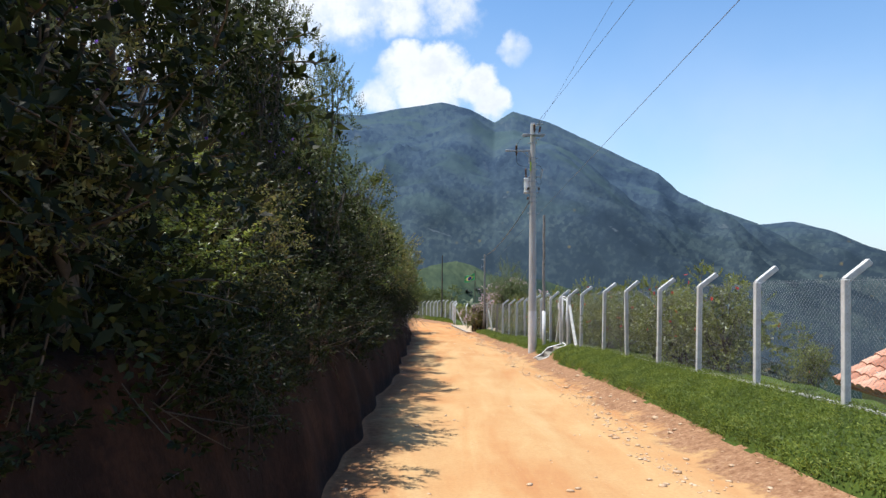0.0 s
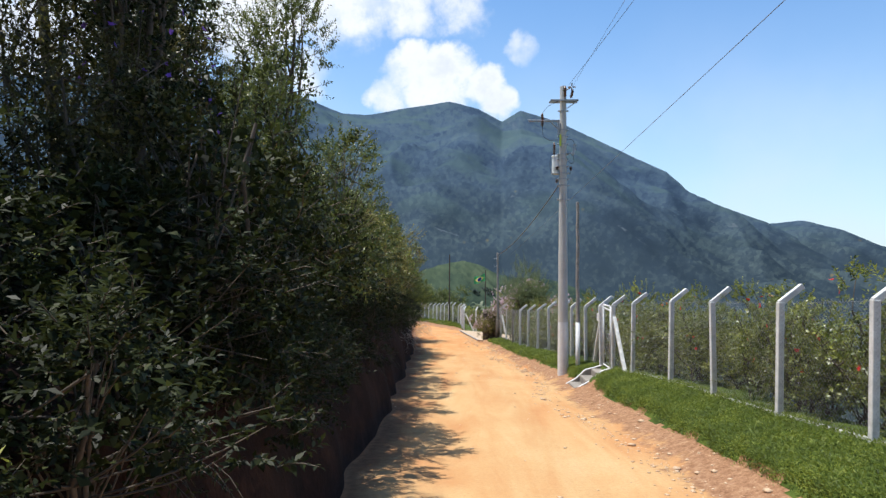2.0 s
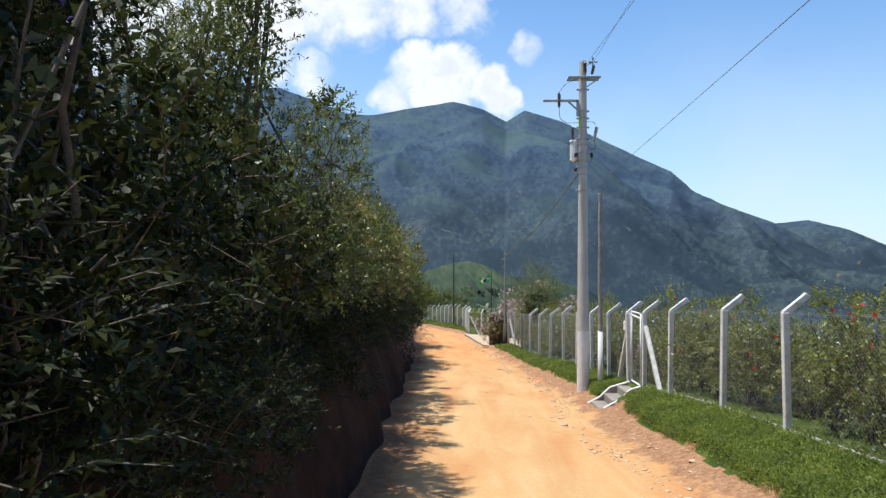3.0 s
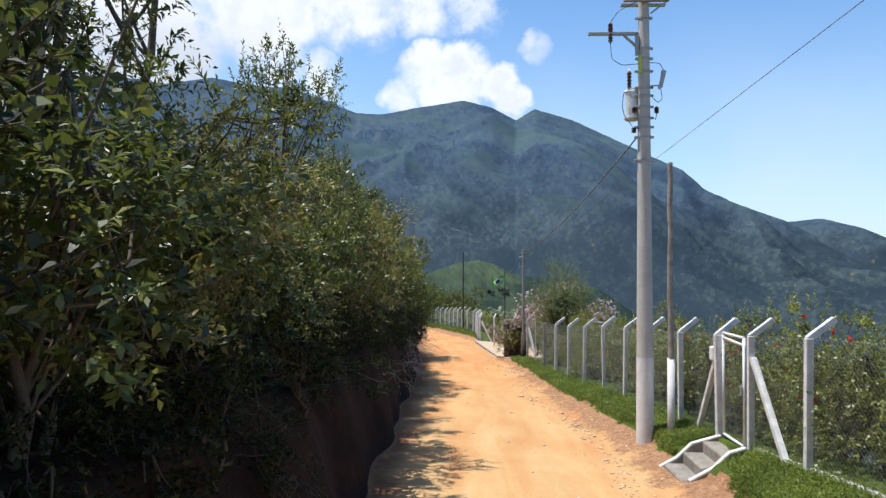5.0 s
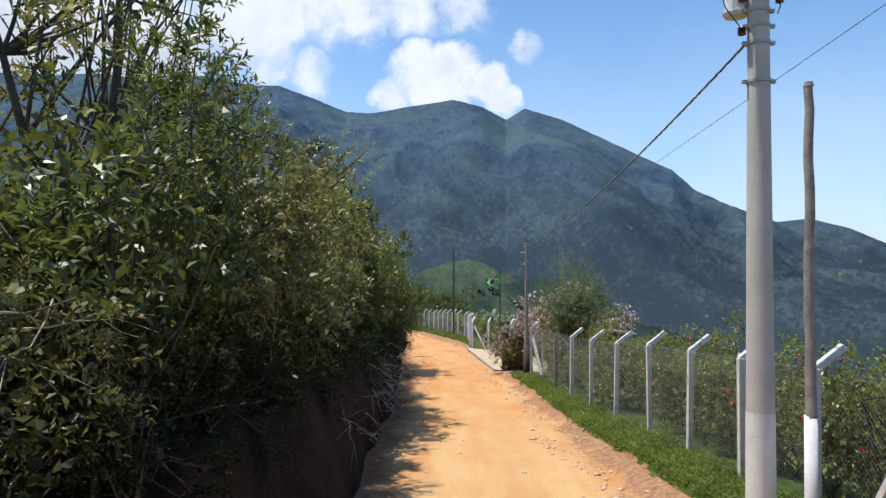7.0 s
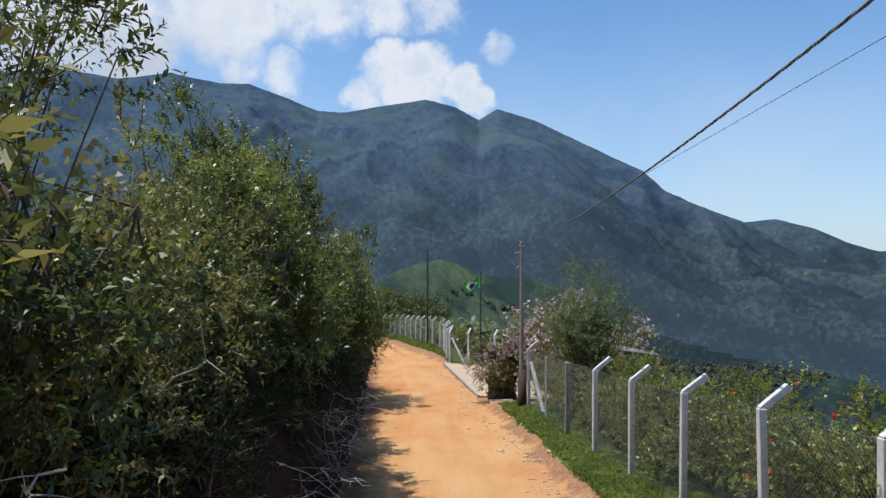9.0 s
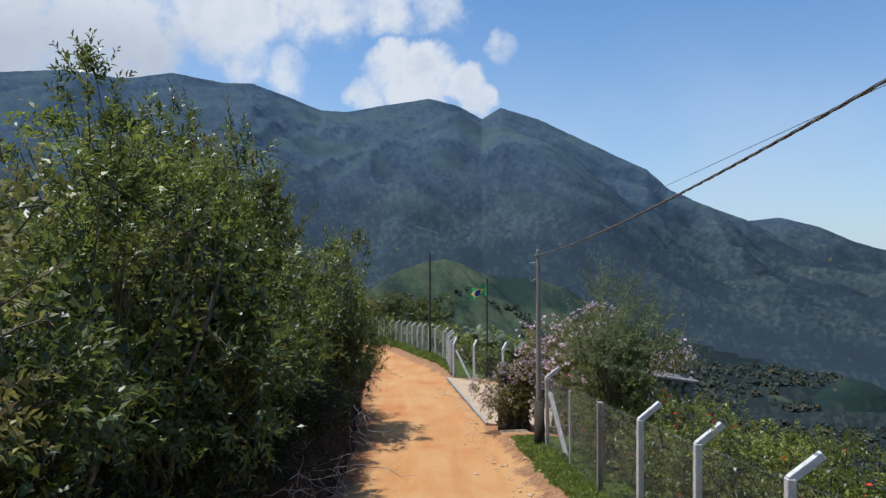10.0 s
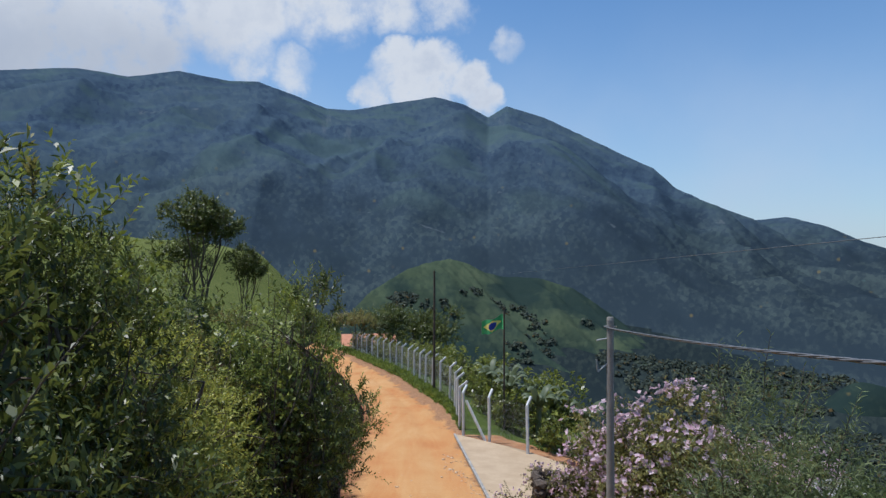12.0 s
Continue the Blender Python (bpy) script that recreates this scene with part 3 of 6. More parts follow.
def build_ground():
    """One sheet whose columns follow the road: hillside, bank, road, verge, garden slope."""
    ys = np.concatenate([np.linspace(-60, -2, 40), np.arange(-1.5, 70, 0.24), np.linspace(70.3, 130, 150), np.geomspace(131, 420, 40)])[:, None]
    xr, xl, gx, fx = road_r(ys), road_l(ys), verge_foot(ys), fence_x(ys)
    west = np.concatenate([np.geomspace(5.5, 260, 60)[::-1], np.linspace(5.4, 1.0, 40), np.linspace(0.93, 0.06, 13)])[None]
    lane = np.linspace(0, 1, 44)[None]
    rim = np.linspace(0, 1, 9)[None, 1:]
    turf = np.linspace(0, 1, 15)[None, 1:]
    east = np.concatenate([np.linspace(0.1, 4, 26), np.geomspace(4.2, 300, 70)])[None]
    X = np.concatenate([xl - west, xl + (xr - xl) * lane, xr + (gx - xr) * rim, gx + (fx - gx) * turf, fx + east], 1)
    Y = np.broadcast_to(ys, X.shape)
    v = np.stack([X, Y, height(X, Y)], -1).reshape(-1, 3)
    ny, nx = X.shape
    i = (np.arange(ny - 1)[:, None] * nx + np.arange(nx - 1)[None]).reshape(-1)
    q = np.stack([i, i + 1, i + 1 + nx, i + nx], -1)
    c = v[q].mean(1)
    x, y = c[:, 0], c[:, 1]
    ragged = (fbm(x * 1.6, y * 1.6, 21, 4) - 0.5)
    xr, xl, fx, gx = road_r(y), road_l(y), fence_x(y), verge_foot(y)
    drive = (y > 47.6) & (y < 63.2) & (x > xr) & (x < 7)
    idx = np.full(len(q), 0)
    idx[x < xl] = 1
    idx[x < xl - 2.6 + 2 * ragged] = 2
    idx[drive] = 3
    idx[(x > gx + 0.3 * ragged) & ~drive] = 4
    idx[x > fx + 6] = 2
    idx[x > fx + 90] = 5
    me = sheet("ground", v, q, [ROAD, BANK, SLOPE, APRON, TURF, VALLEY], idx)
    rim = me.attributes.new("rim", "FLOAT", "POINT")
    rim.data.foreach_set("value", (v[:, 0] - road_r(v[:, 1])).astype(np.float32))
    foot = me.attributes.new("bank_foot", "FLOAT", "POINT")
    foot.data.foreach_set("value", (v[:, 0] - road_l(v[:, 1])).astype(np.float32))
    tagged(linked("ground", me), "hillside with an ochre dirt road, earth banks and turf", "ground", kind="structure")


build_ground()


# ---- mountains: ridge line as bearing and height in degrees ----
ridge_el = along([(-180, 5), (-140, 9), (-100, 11), (-70, 12.5), (-50, 13.2), (-40, 13.4), (-32.5, 13.0), (-30.0, 13.48), (-27.4, 13.88), (-24.0, 13.67), (-20.5, 14.47), (-16.7, 14.02), (-14.5, 14.13), (-11.4, 13.16), (-9.1, 12.32), (-7.0, 12.25), (-3.9, 12.86), (-0.1, 13.44), (2.3, 12.85), (4.3, 11.78), (5.8, 12.66), (8.9, 11.68), (12.8, 9.74), (15.3, 8.43), (17.5, 7.35), (19.0, 5.82), (21.7, 4.4), (24.7, 3.18),
                  (28, 1.2), (33, -1.5), (40, -3.0), (60, -3.5), (120, -2), (180, 5)])
back_el = along([(-180, 3), (10, 1.0), (18, 2.0), (23, 2.9), (27.2, 3.25), (29.8, 2.47), (31.9, 1.4), (33.6, 0.78), (40, 1.0), (55, 2.5), (90, 3.0), (180, 3)])


def polar(name, mat, label, radii, ridge, low, spur, seed, az, foot):
    """A range round the road: for each bearing the slope climbs from the valley to the ridge line."""
    A, R = np.meshgrid(np.radians(az), radii)
    deg = np.degrees(A)
    top = ridge(deg)
    r1 = spur + 300 * (fbm(deg * 0.09 + 40, deg * 0 + 3, seed, 3) - 0.5)
    t = np.clip((R - foot) / (r1 - foot), 0, 1.25)
    X, Y = R * np.sin(A), R * np.cos(A)
    climb = np.where(t < 1, t ** 1.5, 1 - (t - 1) * 0.8)
    Z = low + (r1 * np.tan(np.radians(top)) + 3.0 - low) * climb
    # broad spurs that lean down from the ridge, then gullies, then tree crowns
    wander = deg + 9 * (fbm(X * 0.0011, Y * 0.0011, seed + 7, 3) - 0.5) - 13 * np.tanh((deg - 6) / 6) * (1 - t)
    spurs = fbm(wander * 0.075 + 3.3, t * 0.8 + 2, seed + 11, 3, 0.45, True) - 0.6
    gully = fbm((X + 0.5 * Y) * 0.0021, (Y - 0.5 * X) * 0.0013, seed + 15, 4, 0.5, True) - 0.6
    fade = np.clip((t - 0.16) * (1.02 - t) * 5.5, 0, 1)
    Z += (spurs * 230 + gully * 55) * fade * np.clip((top + 3) / 14, 0.2, 1)
    # one long spur leans down from the notch between the peaks
    Z += 42 * np.exp(-((deg - np.interp(t, (0.2, 0.6, 1.0), (-3.0, 1.2, 4.9))) / 2.4) ** 2) * fade * (ridge is ridge_el)
    Z += (fbm(X * 0.0035, Y * 0.0035, seed + 20, 4, 0.5) - 0.5) * 130 * fade
    Z += (fbm(X * 0.014, Y * 0.014, seed + 30, 3, 0.5) - 0.5) * 16 * np.clip(t * 3, 0.3, 0.8)
    # settle each bearing so that its skyline meets the ridge line: broadly first, then at the crest alone
    D = np.hypot(X, Y - 35.0)
    want = np.tan(np.radians(top[0])) + 0.0012 * (fbm(az * 2.3, az * 0, seed + 40, 4) - 0.5)
    for width, power in ((9, 1.5), (9, 1.5), (5, 3.0), (0, 14.0), (0, 14.0), (0, 14.0)):
        miss = want - ((Z - 5.2) / D).max(0)
        if width:
            k = np.exp(-np.linspace(-2, 2, 8 * width + 1) ** 2)
            miss = np.convolve(np.pad(miss, 4 * width, mode="edge"), k / k.sum(), "valid")
        Z += miss[None] * D * np.clip(t, 0, 1) ** power
    v = np.stack([X, Y, Z], -1).reshape(-1, 3)
    nr, na = X.shape
    i = (np.arange(nr - 1)[:, None] * na + np.arange(na - 1)[None]).reshape(-1)
    q = np.stack([i, i + na, i + 1 + na, i + 1], -1)
    low_land = (t.reshape(-1)[q].mean(1) < 0.10 + 0.05 * np.sin(X.reshape(-1)[q[:, 0]] * 0.01)).astype(int)
    tagged(linked(name, sheet(name, v, q, [mat, VALLEY], low_land)), label, "mountain", kind="structure")
    return lambda deg, r: Z[np.searchsorted(radii, r).clip(0, nr - 1), np.searchsorted(az, deg).clip(0, na - 1)]


AZ = np.concatenate([np.linspace(-180, -42, 90), np.linspace(-41.5, 41.5, 520), np.linspace(42, 180, 90)])
RADII = np.concatenate([np.geomspace(180, 900, 70), np.linspace(920, 3150, 140), np.linspace(3170, 3700, 20)])
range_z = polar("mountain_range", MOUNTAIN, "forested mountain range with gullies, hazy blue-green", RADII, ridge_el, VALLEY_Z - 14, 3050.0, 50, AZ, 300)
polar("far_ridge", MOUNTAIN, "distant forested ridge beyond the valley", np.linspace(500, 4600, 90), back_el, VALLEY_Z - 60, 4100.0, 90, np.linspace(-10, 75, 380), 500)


foothill_crest = along([(-150, -95), (-95, -58), (-60, -27), (-28, -8), (0, 2), (14, 4), (30, 1), (48, -8), (70, -13), (100, -13), (130, -22), (165, -45), (230, -95), (300, -100)])


def foothill_z(X, Y):
    # folds lean to the east as they run down from the crest
    u = X - 0.45 * (690 - Y)
    spurs = fbm(u * 0.017, Y * 0.003, 71, 3, 0.5, True) - 0.55
    folds = fbm(u * 0.05 + 9, Y * 0.012, 78, 3, 0.5, True) - 0.55
    crest = foothill_crest(X)
    Z = -104 + (crest + 104) * np.exp(-((Y - 690) / 150) ** 2)
    return Z + (spurs * 34 + folds * 9) * np.clip((crest + 90) / 60, 0, 1) * np.clip((700 - Y) / 60, 0, 1) + (fbm(X * 0.03, Y * 0.03, 75, 4) - 0.5) * 7


def build_foothill():
    """Green pasture hill at the foot of the mountain."""
    xs, ys = np.linspace(-150, 300, 190), np.linspace(420, 860, 150)
    X, Y = np.meshgrid(xs, ys)
    v = np.stack([X, Y, foothill_z(X, Y)], -1).reshape(-1, 3)
    n = len(xs)
    i = (np.arange(len(ys) - 1)[:, None] * n + np.arange(n - 1)[None]).reshape(-1)
    tagged(linked("foothill", sheet("foothill", v, np.stack([i, i + 1, i + 1 + n, i + n], -1), [MEADOW])), "green pasture foothill with dark bushes in its folds", "hill", kind="structure")


build_foothill()


def build_clearing():
    """A mown meadow on a knoll down in the valley."""
    X, Y = np.meshgrid(np.linspace(200, 330, 70), np.linspace(400, 520, 60))
    u = ((X - 268) * 0.9 + (Y - 458) * 0.5) / 42
    w = ((Y - 458) * 0.9 - (X - 268) * 0.5) / 26
    Z = -104 + 33 * np.exp(-(u * u + w * w) ** 1.3) + (fbm(X * 0.05, Y * 0.05, 81, 3) - 0.5) * 4
    v = np.stack([X, Y, Z], -1).reshape(-1, 3)
    i = (np.arange(59)[:, None] * 70 + np.arange(69)[None]).reshape(-1)
    tagged(linked("valley_meadow", sheet("valley_meadow", v, np.stack([i, i + 1, i + 71, i + 70], -1), [MEADOW])), "light green mown meadow on a knoll in the valley", "meadow", kind="structure")


build_clearing()

# ---- plants ----
def unit(v):
    return v / (np.linalg.norm(v, axis=-1, keepdims=True) + 1e-9)


def leaf_quads(base, way, normal, length, width, fold=0.25):
    """Pointed leaves: base, two shoulders and a tip, creased along the rib."""
    side = unit(np.cross(way, normal))
    up = np.cross(side, way)
    L, W = length[:, None], width[:, None]
    mid = base + way * L * 0.45
    v = np.stack([base, mid + side * W * 0.5 + up * W * fold, base + way * L - up * L * 0.08, mid - side * W * 0.5 + up * W * fold], 1)
    return v.reshape(-1, 3), np.arange(len(base) * 4, dtype=np.int32).reshape(-1, 4)


def shoots(rng, centres, out, n_leaf, length, leaf, ratio, droop=0.0, spread=0.9):
    """Leafy shoots: from each centre a bent twig that points out, with leaves round it. Returns leaf arrays and twig paths."""
    n = len(centres)
    s = np.linspace(0.08, 1.0, n_leaf)
    L = length * rng.uniform(0.6, 1.35, (n, 1, 1))
    bend = rng.normal(0, 0.22, (n, 1, 3))
    bend[..., 2] -= droop
    t = s[None, :, None]
    p = centres[:, None] + out[:, None] * L * t + bend * L * t * t
    way = unit(out[:, None] + 2 * bend * t)
    a = np.arange(n_leaf)[None] * 2.4 + rng.uniform(0, 6.28, (n, 1))
    x = unit(np.cross(way, rng.normal(size=(n, 1, 3)) + 0.01))
    y = np.cross(way, x)
    ring = np.cos(a)[..., None] * x + np.sin(a)[..., None] * y
    lw = unit(ring * spread + way * (0.35 + 0.6 * t) + rng.normal(0, 0.25, ring.shape))
    nm = unit(np.array([0, 0, 0.8]) + way * 0.6 - ring * 0.2 + rng.normal(0, 0.35, ring.shape))
    size = leaf * rng.uniform(0.6, 1.3, (n, n_leaf)) * (1.1 - 0.35 * s[None])
    flat = lambda w: w.reshape(-1, 3)
    v, q = leaf_quads(flat(p), flat(lw), flat(nm), size.reshape(-1), size.reshape(-1) * ratio)
    return v, q, p


def lumpy(way, rng, lumps=13, depth=0.46):
    """Radius factor by bearing, for an uneven outline."""
    k = unit(rng.normal(size=(lumps, 3)))
    h = rng.uniform(0.3, 1.0, lumps)
    d = np.clip(way @ k.T, 0, 1) ** 5
    return 1 - depth + depth * 1.35 * np.clip((d * h).max(1), 0, 1)


TOP_OF = {}


def plant(name, label, category, seed, rx, rz, mat, n_shoot=420, n_leaf=22, shoot=0.42, leaf=0.085, ratio=0.42, trunk=0.0, upright=0.5, droop=0.05,
          stems=5, wood=BARK, flower=None, group="", leaders=3, inside=2.0, limbs=9, clumps=20, twigs=True):
    """A shrub or tree at the origin, crown standing on trunk metres of stem: trunk with limbs, leafy crown, and flowers if any."""
    rng = np.random.default_rng(seed)
    root = thing(name, label, category, group)
    cz = trunk + rz
    # the crown is a heap of clumps with dark gaps between them
    heaps = max(6, int(clumps))
    hub = unit(rng.normal(size=(heaps, 3)) + [0, 0, 0.1])
    if trunk < 0.5:
        hub[::3, 2] = -np.abs(hub[::3, 2])
    hub = hub * (lumpy(hub, rng) * rng.uniform(0.55, 0.95, heaps))[:, None]
    of = rng.integers(0, heaps, n_shoot)
    ball = unit(rng.normal(size=(n_shoot, 3)) + hub[of] * 0.7 + [0, 0, 0.45])
    wide = rng.uniform(0.20, 0.36, heaps)[of] * rng.uniform(0.45, 1.0, n_shoot) ** 0.35
    spot = hub[of] + ball * wide[:, None]
    way = unit(spot)
    r = np.linalg.norm(spot, axis=1)
    c = spot * np.array([rx, rx, rz]) + np.array([0, 0, cz])
    if trunk < 0.5:
        c[:, 2] = np.maximum(c[:, 2], 0.05 + 0.25 * rng.random(n_shoot))
    out = unit(ball * np.array([1, 1, 0.8]) + way * 0.4 + np.array([0, 0, upright * 0.8]) + rng.normal(0, 0.25, way.shape))
    tall = rng.integers(0, n_shoot, leaders)
    c[tall] = unit(rng.normal(size=(leaders, 3))) * [rx * 0.6, rx * 0.6, 0] + [0, 0, cz + rz * 0.5]
    out[tall] = unit(rng.normal(0, 0.22, (leaders, 3)) + [0, 0, 1])
    v, q, paths = shoots(rng, c, out, n_leaf, shoot, leaf, ratio, droop)
    # long leaders that stick out of the top
    lc = c[tall] + out[tall] * shoot * 0.35
    v2, q2, p2 = shoots(rng, lc, out[tall], int(n_leaf * 1.3), shoot * 1.15, leaf, ratio, droop * 0.3)
    # larger shaded leaves inside
    k = int(n_shoot * inside)
    inner = unit(rng.normal(size=(k, 3))) * (rng.random((k, 1)) ** 0.4 * 0.55) * [rx, rx, rz] + [0, 0, cz]
    v3, q3 = leaf_quads(inner, unit(rng.normal(size=(k, 3))), unit(rng.normal(size=(k, 3))), np.full(k, leaf * 1.1), np.full(k, leaf * 0.8))
    vv, qq = joined([(v, q), (v2, q2), (v3, q3)])
    crown = linked("crown", sheet(name + "_crown", vv, qq, [mat], smooth=False), root)
    # stems, limbs and twigs
    wood_parts = []
    base_r = (0.018 + 0.022 * (trunk + 2 * rz) ** 0.9) * (0.7 if trunk > 2 else 0.62 if trunk > 0.5 else 0.42)
    ends = c[rng.choice(n_shoot, min(n_shoot, limbs * stems), replace=False)]
    for i in range(stems):
        lean = rng.normal(0, 0.12, 3) * [rx, rx, 0]
        foot = np.array([*(rng.normal(0, 0.03, 2) * rx * (0 if stems == 1 else 1)), -0.35])
        head = np.array([*(lean[:2] * 2.5 + foot[:2]), trunk + rz * rng.uniform(0.9, 1.5)])
        s = np.linspace(0, 1, 7)[:, None]
        line = foot + (head - foot) * s + rng.normal(0, 0.05, (7, 3)) * [rx, rx, 0.3] * np.sin(np.pi * s)
        wood_parts.append(tube(line, np.linspace(base_r, base_r * 0.35, 7), 7))
        for e in ends[i::stems]:
            j = rng.integers(2, 7)
            a = line[j]
            m = (a + e) / 2 + rng.normal(0, 0.08, 3) * rx + [0, 0, -0.06 * rz]
            s3 = np.linspace(0, 1, 5)[:, None]
            wood_parts.append(tube((1 - s3) ** 2 * a + 2 * s3 * (1 - s3) * m + s3 ** 2 * e, np.linspace(base_r * 0.34, 0.004, 5), 5))
    for pth in (list(paths[:: max(1, n_shoot // 90)]) + list(p2)) * twigs:
        wood_parts.append(tube(pth[[0, len(pth) // 2, -1]], np.array([0.006, 0.005, 0.002]), 3))
    wv, wq = joined(wood_parts)
    linked("trunk", sheet(name + "_wood", wv, wq, [wood]), root)
    if flower:
        fmat, count, size, petals = flower
        top = way[:, 2] > -0.35
        tips = (c + out * shoot * 0.95)[top & (r > np.quantile(r, 0.35))]
        tips = tips[rng.choice(len(tips), count)] + rng.normal(0, 0.05, (count, 3)) * (count > 50)
        a = np.arange(petals) * 2 * np.pi / petals
        fw = unit(rng.normal(size=(len(tips), 3)) + unit(tips - [0, 0, cz]) * 1.2)
        fx = unit(np.cross(fw, [0.3, 0.2, 0.9]))
        fy = np.cross(fw, fx)
        pet = unit((np.cos(a)[None, :, None] * fx[:, None] + np.sin(a)[None, :, None] * fy[:, None]) + fw[:, None] * 0.45)
        b = np.repeat(tips, petals, 0)
        sz = np.full(len(b), size) * rng.uniform(0.7, 1.2, len(b))
        fv, fq = leaf_quads(b, pet.reshape(-1, 3), np.repeat(fw, petals, 0), sz, sz * 0.8, 0.1)
        linked("blossom", sheet(name + "_blossom", fv, fq, [fmat], smooth=False), root)
    TOP_OF[root] = float(np.percentile(vv[:, 2], 98.5))
    return root


def set_out(ob, x, y, scale=1.0, turn=0.0, dz=0.0, tall=1.0, z=None):
    """Places a copy of a plant with its foot on the ground."""
    h = float(height(x, y)) if z is None else z
    return copy_thing(ob, pose(x, y, h + dz, 0, 0, turn) @ Matrix.Diagonal((scale, scale, scale * tall, 1)))


def spare(*obs):
    """Takes the models away once the copies stand."""
    for ob in obs:
        for o in (*ob.children_recursive, ob):
            bpy.data.objects.remove(o)


def far_woods():
    """Crowns of the woods on the valley side and in the folds of the foothill."""
    rng = np.random.default_rng(204)
    many = 7000
    deg = rng.uniform(-12, 40, many)
    r = 170 * (620 / 170) ** rng.random(many)
    x, y = r * np.sin(np.radians(deg)), r * np.cos(np.radians(deg))
    hill = np.where((np.abs(x - 75) < 220) & (np.abs(y - 640) < 215), foothill_z(x, y), -999)
    sheet_z = np.where((y < 415) & (x > road_r(y)) & (x < fence_x(y) + 290), height(x, y), -999)
    z = np.maximum(np.maximum(range_z(deg, r), hill), sheet_z)
    # open land: the pasture but for its folds, the knoll, and clearings
    clear = fbm(x * 0.012, y * 0.012, 301, 3) > 0.62
    pasture = (hill >= z - 0.1) & (fbm((x - 0.45 * (690 - y)) * 0.03, y * 0.02, 310, 3) < 0.57) & (foothill_crest(x) > -60)
    knoll = ((x - 268) / 46) ** 2 + ((y - 458) / 40) ** 2 < 1
    keep = ~clear & ~pasture & ~knoll & ~((x < 60) & (y < 180))
    x, y, z, r = x[keep], y[keep], z[keep], r[keep]
    per = 20
    size = rng.uniform(1.9, 4.2, len(x)) * np.interp(r, (170, 620), (0.8, 1.2))
    ball = unit(rng.normal(size=(len(x), per, 3)))
    ball[..., 2] = np.abs(ball[..., 2]) * 0.9 - 0.1
    base = np.stack([x, y, z + size * 0.2], -1)[:, None] + ball * size[:, None, None] * rng.uniform(0.5, 0.9, (len(x), per, 1)) * [1, 1, 0.8]
    way = unit(np.cross(ball, rng.normal(size=ball.shape)))
    L = np.repeat(size * 0.72, per)
    v, q = leaf_quads(base.reshape(-1, 3), way.reshape(-1, 3), unit(ball + [0, 0, 0.8] + rng.normal(0, 0.2, ball.shape)).reshape(-1, 3), L, L * 0.85, -0.1)
    tagged(linked("far_woods", sheet("far_woods", v, q, [LEAF_FAR], smooth=False)), "dark green woods over the valley side", "woods", kind="stuff")


far_woods()

# how high the thicket stands over the road
thicket_top = along([(0, 5.6), (3.5, 5.2), (6, 4.0), (10, 3.9), (13.5, 4.9), (17, 5.4), (20, 4.9), (23, 5.0), (26, 5.3), (28, 5.3), (32, 5.1), (34.5, 5.6), (36, 6.6), (38, 6.9), (41, 6.9), (42.3, 6.7), (43.4, 5.3), (47, 5.0), (48.2, 5.9), (50.2, 5.9), (51.3, 4.4), (54, 3.0), (60, 2.2)])


